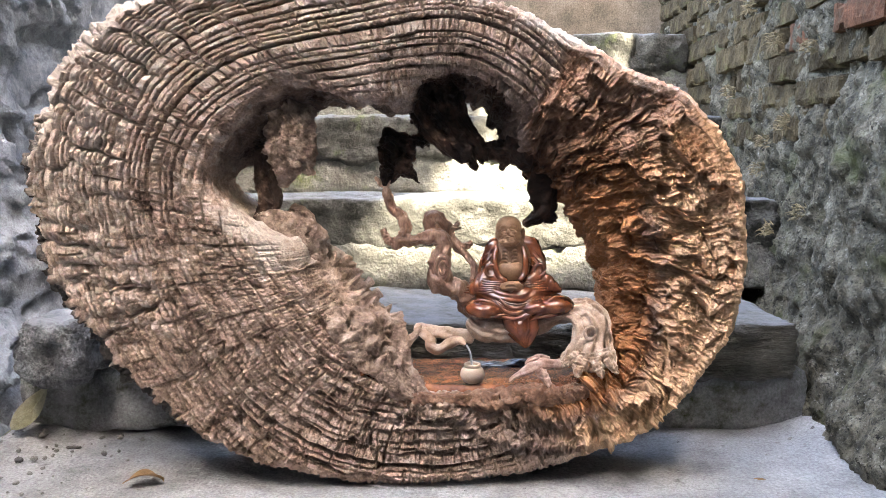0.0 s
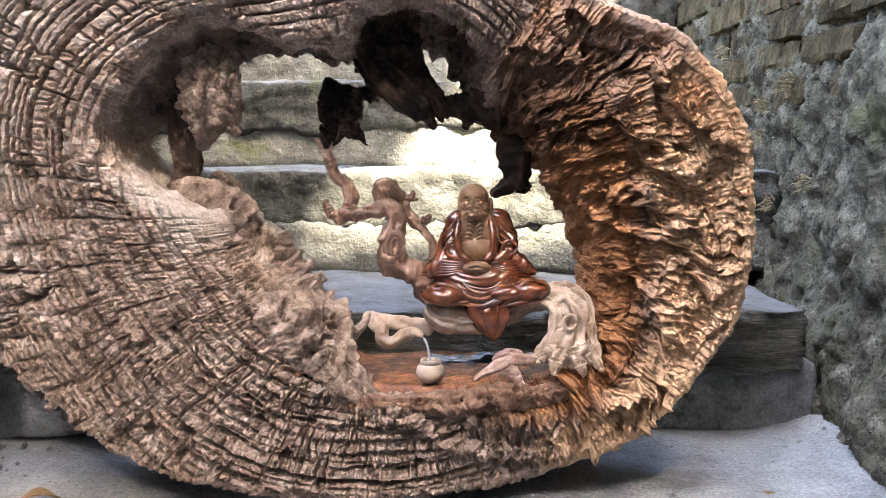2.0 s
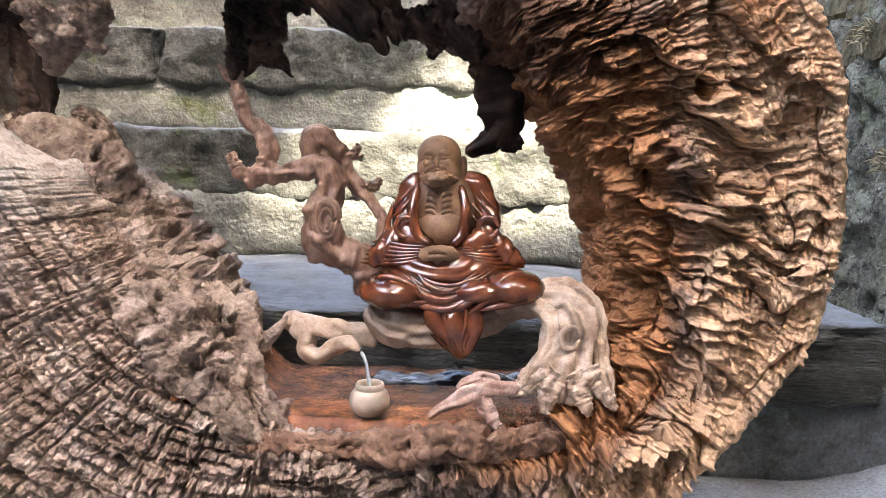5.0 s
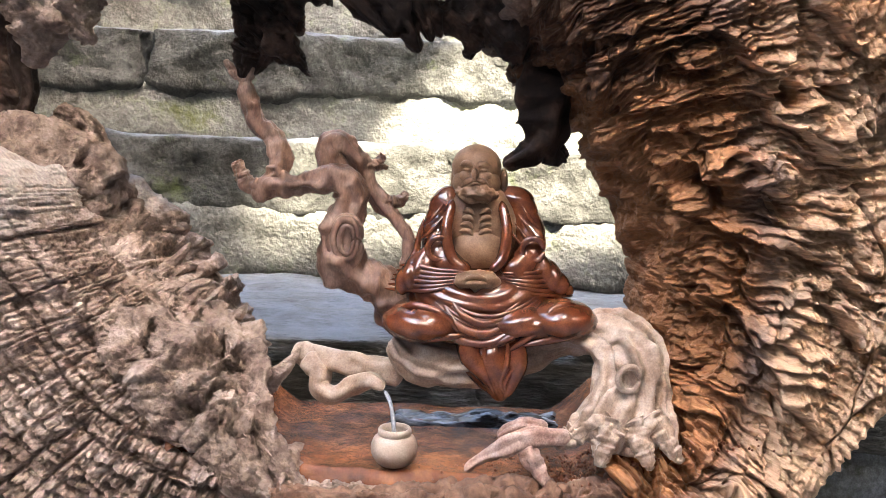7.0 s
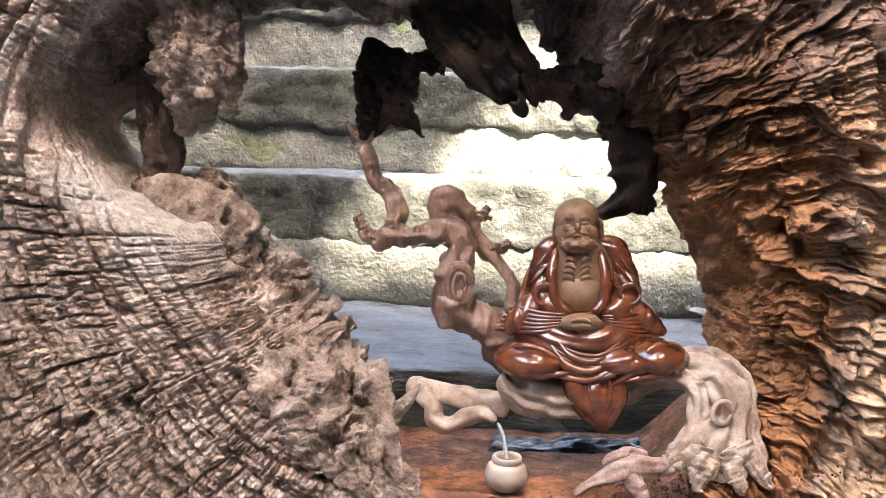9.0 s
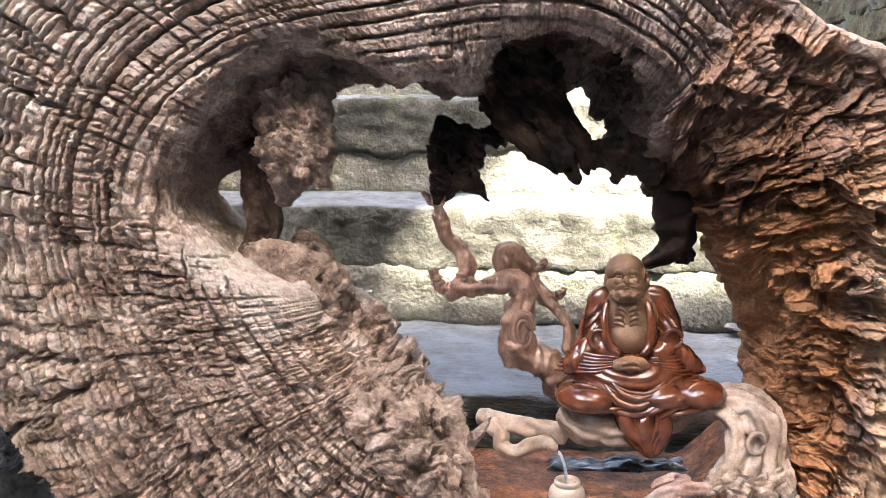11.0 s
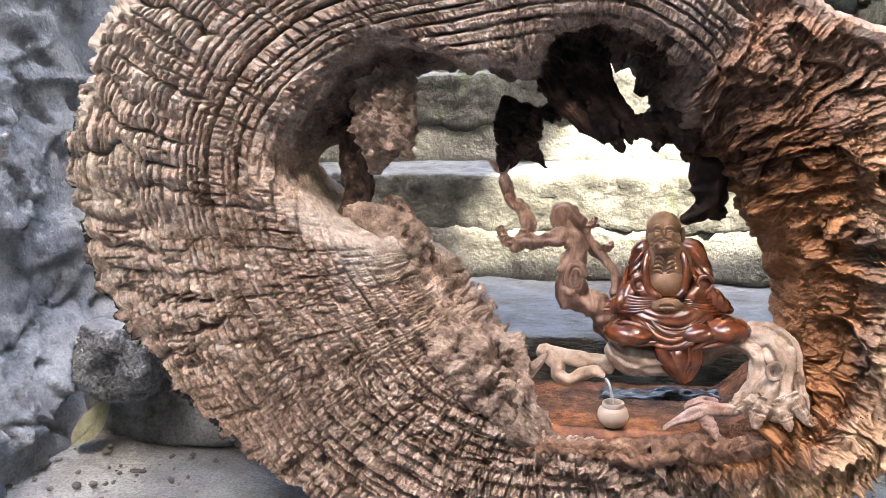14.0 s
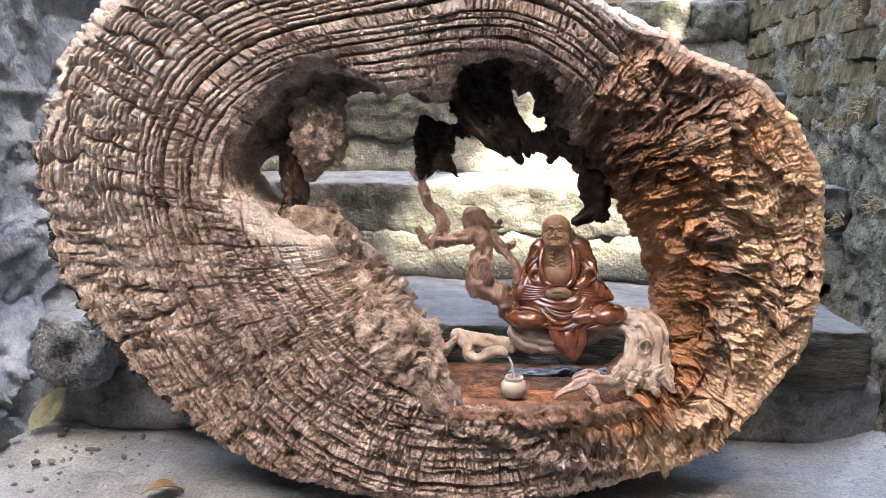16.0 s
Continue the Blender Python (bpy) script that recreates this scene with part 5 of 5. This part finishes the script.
# ---- seated statue, one mesh ----
def seated_figure():
    robe, bare = [], []
    belt = np.array((0.0974, 1.1450, 0.2833))

    def draped(piece, pitch=0.0085, depth=0.0022, seed=0):
        """Cuts folds into a piece of the robe that hang in curves from the belt."""
        v, f = piece
        c = v.mean(0)
        d = v - c
        d /= np.maximum(np.linalg.norm(d, axis=1, keepdims=True), 1e-9)
        w = np.linalg.norm((v - belt) * np.array((0.75, 0.6, 1.15)), axis=1) + 0.004 * noise3(v, 0.03, seed)
        k = depth * (np.abs(np.sin(math.pi * w / pitch)) ** 0.6 - 0.6) * smooth(w, 0.008, 0.02)
        return v + d * k[:, None], f

    robe += [ball((0.1030, 1.1920, 0.3050), (0.041, 0.023, 0.040)), draped(ball((0.1078, 1.1720, 0.2456), (0.074, 0.038, 0.022), 60, 120), seed=1), draped(ball((0.1042, 1.1720, 0.2601), (0.058, 0.036, 0.026), 60, 120), seed=2)]
    robe += [draped(tube([(0.0900, 1.186, 0.3370, 0.007), (0.0760, 1.184, 0.3330, 0.0115), (0.0695, 1.181, 0.3190, 0.0110), (0.0680, 1.173, 0.3030, 0.0112), (0.0760, 1.161, 0.2880, 0.0105), (0.0920, 1.151, 0.2800, 0.008)], 70, 36, 0.08, 1, 1), 0.009, 0.0012, 21),
             draped(tube([(0.1120, 1.186, 0.3380, 0.007), (0.1270, 1.184, 0.3350, 0.0115), (0.1350, 1.181, 0.3220, 0.0110), (0.1390, 1.173, 0.3060, 0.0112), (0.1325, 1.161, 0.2900, 0.0105), (0.1180, 1.151, 0.2800, 0.008)], 70, 36, 0.08, 1, 2), 0.009, 0.0012, 22)]
    for cx, cz in ((0.0690, 0.2990), (0.1385, 0.3010)):
        robe += [tube([(cx + 0.0085 * math.cos(a), 1.1545, cz + 0.0085 * math.sin(a), 0.0024) for a in (0, 1.05, 2.1, 3.15, 4.2, 5.25, 6.2)], 40, 10, 0.1, 1, 36)]
    robe += [draped(ball((0.0584, 1.1480, 0.2451), (0.029, 0.026, 0.0145), 40, 60), 0.012, 0.0012, 3), draped(ball((0.1604, 1.1480, 0.2512), (0.027, 0.026, 0.015), 40, 60), 0.012, 0.0012, 4), draped(ball((0.1334, 1.1500, 0.2479), (0.03, 0.025, 0.014), 40, 60), 0.010, 0.0016, 5)]
    robe += [draped(tube([(0.0713, 1.1700, 0.2969, 0.010), (0.0572, 1.1650, 0.2830, 0.012), (0.0463, 1.1600, 0.2731, 0.009), (0.0391, 1.1580, 0.2638, 0.003)], 60, 40, 0.05, 1, 8), 0.007, 0.0016, 6),
             draped(tube([(0.1279, 1.1700, 0.2987, 0.010), (0.1440, 1.1650, 0.2849, 0.012), (0.1573, 1.1600, 0.2768, 0.009), (0.1703, 1.1580, 0.2691, 0.003)], 60, 40, 0.05, 1, 9), 0.007, 0.0016, 7)]
    folds = [
        [(0.057, 1.170, 0.320), (0.053, 1.165, 0.292), (0.066, 1.155, 0.277), (0.087, 1.147, 0.280)], [(0.055, 1.168, 0.304), (0.049, 1.162, 0.283), (0.066, 1.152, 0.271), (0.090, 1.145, 0.276)],
        [(0.138, 1.170, 0.323), (0.143, 1.165, 0.295), (0.130, 1.155, 0.279), (0.108, 1.147, 0.281)], [(0.143, 1.168, 0.304), (0.150, 1.162, 0.284), (0.135, 1.152, 0.274), (0.106, 1.145, 0.277)],
        [(0.078, 1.142, 0.265), (0.089, 1.135, 0.253), (0.107, 1.133, 0.249), (0.130, 1.140, 0.265)], [(0.072, 1.145, 0.263), (0.085, 1.135, 0.246), (0.107, 1.132, 0.242), (0.135, 1.140, 0.260)],
        [(0.068, 1.146, 0.261), (0.079, 1.136, 0.239), (0.108, 1.132, 0.235), (0.141, 1.138, 0.259)], [(0.145, 1.144, 0.265), (0.134, 1.134, 0.250), (0.121, 1.132, 0.239), (0.104, 1.133, 0.230)],
        [(0.153, 1.142, 0.265), (0.145, 1.132, 0.249), (0.134, 1.130, 0.240), (0.121, 1.132, 0.229)], [(0.039, 1.150, 0.250), (0.051, 1.138, 0.259), (0.071, 1.133, 0.255), (0.085, 1.132, 0.242)],
        [(0.039, 1.150, 0.238), (0.052, 1.135, 0.236), (0.074, 1.132, 0.238), (0.089, 1.132, 0.240)], [(0.182, 1.150, 0.250), (0.166, 1.138, 0.263), (0.151, 1.132, 0.260), (0.143, 1.130, 0.244)],
        [(0.185, 1.150, 0.243), (0.167, 1.135, 0.242), (0.148, 1.131, 0.238), (0.130, 1.131, 0.234)],
    ]
    robe += [tube([(*q, 0.0030 if k not in (0, 3) else 0.0014) for k, q in enumerate(row)], 40, 12, 0.08, 1, 5 + i) for i, row in enumerate(folds)]
    for i in range(8):
        a = i / 7
        robe += [tube([(0.074 - 0.018 * a, 1.146, 0.267 - 0.012 * a, 0.0007), (0.088 - 0.010 * a, 1.137, 0.257 - 0.016 * a, 0.0017), (0.108, 1.1325, 0.254 - 0.022 * a, 0.0019), (0.128 + 0.012 * a, 1.138, 0.260 - 0.014 * a, 0.0017), (0.142 + 0.020 * a, 1.146, 0.268 - 0.010 * a, 0.0007)], 50, 8, 0, 1, 0)]
    for sx, x0 in ((-1, 0.0975), (1, 0.1045)):
        for i in range(6):
            a = i / 5
            robe += [tube([(x0 + sx * (0.010 + 0.004 * a), 1.146, 0.284 - 0.010 * a, 0.0008), (x0 + sx * (0.030 + 0.004 * a), 1.150 - 0.003 * a, 0.284 - 0.015 * a, 0.0020), (x0 + sx * (0.047 + 0.006 * a), 1.157, 0.286 - 0.019 * a, 0.0018), (x0 + sx * (0.058 + 0.010 * a), 1.166, 0.284 - 0.018 * a, 0.0008)], 40, 8, 0, 1, 0)]
        for i in range(4):
            robe += [tube([(x0 + sx * (0.026 - 0.003 * i), 1.170 - 0.002 * i, 0.332 - 0.006 * i, 0.0006), (x0 + sx * 0.033, 1.167 - 0.003 * i, 0.322 - 0.009 * i, 0.0016), (x0 + sx * 0.043, 1.169 - 0.002 * i, 0.313 - 0.009 * i, 0.0006)], 24, 8, 0, 1, 0)]
    for i in range(5):
        x = 0.096 + 0.008 * i
        robe += [tube([(x, 1.134, 0.240, 0.0012), (x + 0.001, 1.1315, 0.224, 0.0024), (0.108 + 0.003 * i, 1.132, 0.206, 0.0018), (0.113 + 0.0025 * i, 1.133, 0.196, 0.0008)], 30, 8, 0, 1, 0)]
    robe += [tube([(0.1107, 1.1450, 0.2395, 0.024), (0.1119, 1.1400, 0.2245, 0.022), (0.1157, 1.1380, 0.2065, 0.015), (0.1189, 1.1360, 0.1909, 0.005)], 50, 28, 0.22, 0.45, 31, 7, 0.6),
             tube([(0.0949, 1.1380, 0.2385, 0.007), (0.0940, 1.1340, 0.2257, 0.008), (0.1046, 1.1340, 0.2121, 0.006), (0.1120, 1.1340, 0.2007, 0.003)], 30, 14, 0.1, 0.7, 32),
             tube([(0.1245, 1.1380, 0.2371, 0.007), (0.1290, 1.1340, 0.2222, 0.008), (0.1254, 1.1340, 0.2058, 0.005), (0.1201, 1.1340, 0.1939, 0.003)], 30, 14, 0.1, 0.7, 33)]
    robe += [tube([(0.0781, 1.1680, 0.3353, 0.0035), (0.0741, 1.1580, 0.3129, 0.0045), (0.0785, 1.1530, 0.2929, 0.0045), (0.0897, 1.1480, 0.2844, 0.004)], 40, 14, 0.05, 1, 34),
             tube([(0.1146, 1.1680, 0.3355, 0.0035), (0.1185, 1.1580, 0.3144, 0.0045), (0.1158, 1.1530, 0.2941, 0.0045), (0.1070, 1.1480, 0.2849, 0.004)], 40, 14, 0.05, 1, 35)]
    bare += [ball((0.0996, 1.1800, 0.3107), (0.030, 0.018, 0.038)), ball((0.0994, 1.1720, 0.2975), (0.023, 0.016, 0.018))]
    for k in range(4):
        bare += [tube([(0.0858 + 0.00047 * (0 - 2 * k), 1.1660, 0.3254 - 0.00047 * (0 + 10 * k), 0.0012), (0.0897, 1.1620, 0.3279 - 0.00047 * (0 + 11 * k), 0.0022), (0.0944, 1.1610, 0.3244 - 0.00047 * (0 + 11 * k), 0.0012)], 16, 8, 0, 1, 40),
                 tube([(0.1082 + 0.00047 * (0 + 2 * k), 1.1660, 0.3261 - 0.00047 * (0 + 10 * k), 0.0012), (0.1027, 1.1620, 0.3283 - 0.00047 * (0 + 11 * k), 0.0022), (0.0976, 1.1610, 0.3245 - 0.00047 * (0 + 11 * k), 0.0012)], 16, 8, 0, 1, 41)]
    # head: skull, brow, nose, cheeks, beard and long ears
    bare += [ball((0.0955, 1.1780, 0.3590), (0.0188, 0.019, 0.0180)), ball((0.0955, 1.1720, 0.3480), (0.0182, 0.0155, 0.0135)), ball((0.0932, 1.1575, 0.3544), (0.0028, 0.004, 0.0045)),
             tube([(0.0818, 1.1630, 0.3601, 0.0015), (0.0869, 1.1605, 0.3623, 0.0026), (0.0919, 1.1595, 0.3597, 0.0014)], 16, 10, 0, 1, 42), tube([(0.1059, 1.1630, 0.3600, 0.0015), (0.0988, 1.1605, 0.3622, 0.0026), (0.0942, 1.1595, 0.3598, 0.0014)], 16, 10, 0, 1, 43),
             ball((0.0866, 1.1620, 0.3529), (0.005, 0.004, 0.0045)), ball((0.1014, 1.1620, 0.3529), (0.005, 0.004, 0.0045)),
             tube([(0.0928, 1.1565, 0.3508, 0.0016), (0.0879, 1.1570, 0.3492, 0.0022), (0.0841, 1.1610, 0.3446, 0.0012)], 20, 12, 0.1, 1, 44), tube([(0.0937, 1.1565, 0.3508, 0.0016), (0.0989, 1.1570, 0.3496, 0.0022), (0.1044, 1.1610, 0.3452, 0.0012)], 20, 12, 0.1, 1, 47), tube([(0.0896, 1.1555, 0.3466, 0.0010), (0.0930, 1.1545, 0.3478, 0.0013), (0.0974, 1.1555, 0.3469, 0.0010)], 16, 10, 0, 1, 48), ball((0.0872, 1.1610, 0.3576), (0.0032, 0.0025, 0.0016)), ball((0.0996, 1.1610, 0.3576), (0.0032, 0.0025, 0.0016)), ball((0.0948, 1.1660, 0.3417), (0.0160, 0.0125, 0.0085), 40, 60, amp=0.002, grain=0.005, seed=4),
             ball((0.0799, 1.1820, 0.3492), (0.0035, 0.005, 0.010)), ball((0.1166, 1.1820, 0.3495), (0.0035, 0.005, 0.010)), ball((0.0982, 1.1850, 0.3366), (0.016, 0.014, 0.012))]
    # clasped hands
    bare += [ball((0.0974, 1.1430, 0.2782), (0.017, 0.007, 0.0075), amp=0.0015, grain=0.006, seed=6), tube([(0.0880, 1.1360, 0.2802, 0.0018), (0.0956, 1.1340, 0.2826, 0.0020), (0.1042, 1.1360, 0.2802, 0.0018)], 20, 10, 0, 1, 45),
             tube([(0.0881, 1.1360, 0.2765, 0.0018), (0.0958, 1.1340, 0.2776, 0.0020), (0.1043, 1.1360, 0.2770, 0.0018)], 20, 10, 0, 1, 46)]
    n_robe = sum(len(f) for _, f in robe)
    me = mesh_from("statue", *joined(robe + bare), ROBE)
    me.materials.append(BARE)
    idx = np.zeros(len(me.polygons), np.int32)
    idx[n_robe:] = 1
    me.polygons.foreach_set("material_index", idx)
    return me


tagged(new("statue", seated_figure()), "carved wooden seated statue in a glossy red-brown robe", "statue")

# ---- small things on the ground, the steps and the walls ----
LEAF = material("dry_leaf", [(0.152, 0.144, 0.0836), (0.228, 0.22, 0.144), (0.289, 0.281, 0.205)], 0.02, (0.5, 0.7), 0.3, 0.002)
YELLOW_LEAF = material("yellow_leaf", [(0.319, 0.304, 0.038), (0.418, 0.395, 0.0684)], 0.02, (0.4, 0.6), 0.2, 0.002)
BROWN_LEAF = material("brown_leaf", [(0.122, 0.0684, 0.0304), (0.228, 0.144, 0.0684)], 0.02, (0.5, 0.7), 0.3, 0.002)
GRIT = material("grit", [(0.0532, 0.0502, 0.0456), (0.144, 0.139, 0.129), (0.319, 0.312, 0.296)], 0.02, (0.8, 0.95), 0.4, 0.003, object_tint=0.4)
SEED = material("red_granules", [(0.106, 0.0342, 0.0152), (0.228, 0.0912, 0.0456)], 0.006, (0.4, 0.7), 0.2, 0.001)
STRAW = material("dry_moss", [(0.152, 0.122, 0.0684), (0.251, 0.205, 0.122)], 0.02, (0.8, 0.95), 0.2, 0.002)


def leaf_mesh(length, width, curl, bend, ma, fold=0.25):
    """A pointed leaf with a folded midrib, curled along its length; its two skins lie half a millimetre apart."""
    n, m = 22, 9
    t = np.linspace(0, 1, n)[:, None]
    w = np.linspace(-1, 1, m)[None, :]
    half = width / 2 * np.sin(math.pi * t ** 0.8) ** 0.75 + 0.0006
    x = length * (t - 0.5) + 0 * w
    y = half * w
    z = fold * np.abs(y) + curl * (t - 0.5) ** 2 * length * 4 + bend * np.sin(t * 5) * w * width * 0.3
    top = np.stack([x, y, z], -1).reshape(-1, 3)
    low = top - np.array((0, 0, 0.0006))
    f = grid_faces(n, m)
    blade = joined([(top, f), (low, f[:, ::-1])])
    rib = tube([(length * (a - 0.5), 0, curl * (a - 0.5) ** 2 * length * 4 + 0.0006, 0.0008 - 0.0005 * a) for a in (-0.15, 0.0, 0.3, 0.6, 0.95)], 24, 8, 0, 1, 0)
    return mesh_from("blade", *blade, ma), mesh_from("rib", *rib, ma)


def leaf(at, turn, length, width, curl, bend, ma, label):
    ob = tagged(new("leaf"), label, "leaf")
    blade, rib = leaf_mesh(length, width, curl, bend, ma)
    part("blade", blade, ob)
    part("rib", rib, ob)
    ob.location, ob.rotation_euler = at, [radians(a) for a in turn]
    return ob


leaf((-0.678, 1.31, 0.050), (58, -50, 20), 0.088, 0.034, 0.12, 0.2, LEAF, "dry yellowish leaf leaning on edge against the rock")
leaf((-0.425, 1.125, 0.008), (-14, 4, 12), 0.050, 0.034, -0.15, 0.3, BROWN_LEAF, "curled brown dry leaf lying on the concrete")
leaf((0.404, 1.79, 0.235), (35, -40, 60), 0.065, 0.030, 0.15, 0.2, YELLOW_LEAF, "fresh yellow leaf lying on the stone step")
leaf((-0.268, 1.645, 0.206), (8, 3, -8), 0.075, 0.026, 0.08, 0.2, LEAF, "dry yellow-green leaf lying on the stone step")
leaf((0.371, 1.662, 0.198), (4, 0, 10), 0.05, 0.03, 0.08, 0.2, GRIT, "pale bleached leaf lying on the stone step")
leaf((0.455, 1.12, 0.002), (10, 0, -12), 0.03, 0.008, -0.1, 0.2, BROWN_LEAF, "small brown dry sliver on the concrete")


def pebble_mesh(seed):
    v, f = ball((0, 0, 0), (1, 0.8, 0.6), 7, 9, 0.35, 0.8, seed)
    return mesh_from("pebble", v, f, GRIT)


kinds = [pebble_mesh(k) for k in range(5)]
rng = random.Random(11)
for k in range(170):
    side = rng.random()
    if side < 0.6:
        x, y = rng.uniform(0.40, 0.68), rng.uniform(0.98, 1.33)
        if rng.random() > (x - 0.3) / 0.35:
            continue
    else:
        x, y = rng.uniform(-0.78, -0.48), rng.uniform(1.08, 1.33)
    size = rng.choice((0.002, 0.0025, 0.003, 0.004, 0.005, 0.007))
    ob = tagged(new("pebble", rng.choice(kinds)), "small grey chip of stone on the concrete", "pebble", "stone chips on the ground")
    lift = 0.05 * float(smooth(np.array(x), 0.5, 0.72)) * float(smooth(np.array(y), 0.9, 1.4)) + 0.04 * float(smooth(np.array(-x), 0.55, 0.8)) * float(smooth(np.array(y), 1.15, 1.45))
    ob.location, ob.scale = (x, y, lift - 0.004 + 0.3 * size), (size, size * rng.uniform(0.7, 1.3), size)
    ob.rotation_euler = (0, 0, rng.uniform(0, 6))
for k, (x, y, s) in enumerate([(-0.585, 1.245, 0.011), (-0.66, 1.30, 0.012), (-0.60, 1.21, 0.007)]):
    ob = tagged(new("mortar_chip", kinds[k]), "white chip of broken mortar on the concrete", "rubble", "mortar chips")
    ob.location, ob.scale, ob.rotation_euler = (x, y, 0.006), (s, s * 0.5, s * 0.5), (0, 0, k)

def tuft(name, at, n, length, ma, seed, out=(-1, 0, 0.2), spread=0.9):
    """A tuft of short dry stalks growing out of a wall."""
    r = random.Random(seed)
    pieces = []
    for _ in range(n):
        d = Vector(out) + Vector((r.uniform(-spread, spread), r.uniform(-spread, spread), r.uniform(-spread, spread)))
        d.normalize()
        a = Vector(at) + Vector([r.uniform(-0.012, 0.012) for _ in range(3)])
        ln = length * r.uniform(0.4, 1.0)
        b = a + d * ln * 0.6
        c = a + d * ln + Vector((0, 0, -ln * 0.25))
        pieces.append(tube([(*a, 0.0012), (*b, 0.0011), (*c, 0.0004)], 6, 4, 0, 1, 0))
    return tagged(new(name, mesh_from(name, *joined(pieces), ma)), "tuft of dry straw-coloured moss on the wall", "moss", "moss tufts", "stuff")


for k, (y, z) in enumerate([(1.66, 0.70), (1.50, 0.665), (1.70, 0.50), (1.80, 0.79), (1.72, 0.44), (1.92, 0.62), (1.60, 0.53), (2.05, 0.86), (1.52, 0.36), (1.66, 0.32)]):
    tuft("moss_tuft", (0.668, y, z), 45, 0.022, STRAW, 200 + k)
# reddish granules strewn round the foot of the root
rng = random.Random(8)
pieces = []
for k in range(420):
    x, y = rng.gauss(0.195, 0.045), rng.uniform(1.10, 1.16)
    r = rng.uniform(0.0007, 0.0014)
    pieces.append(ball((x, y, 0.141 + 0.03 * float(smooth(np.array(x), 0.16, 0.26)) + r * 0.5), (r, r, r), 5, 6))
tagged(new("granules", mesh_from("granules", *joined(pieces), SEED)), "strewn reddish granules round the pale root", "granules", kind="stuff")
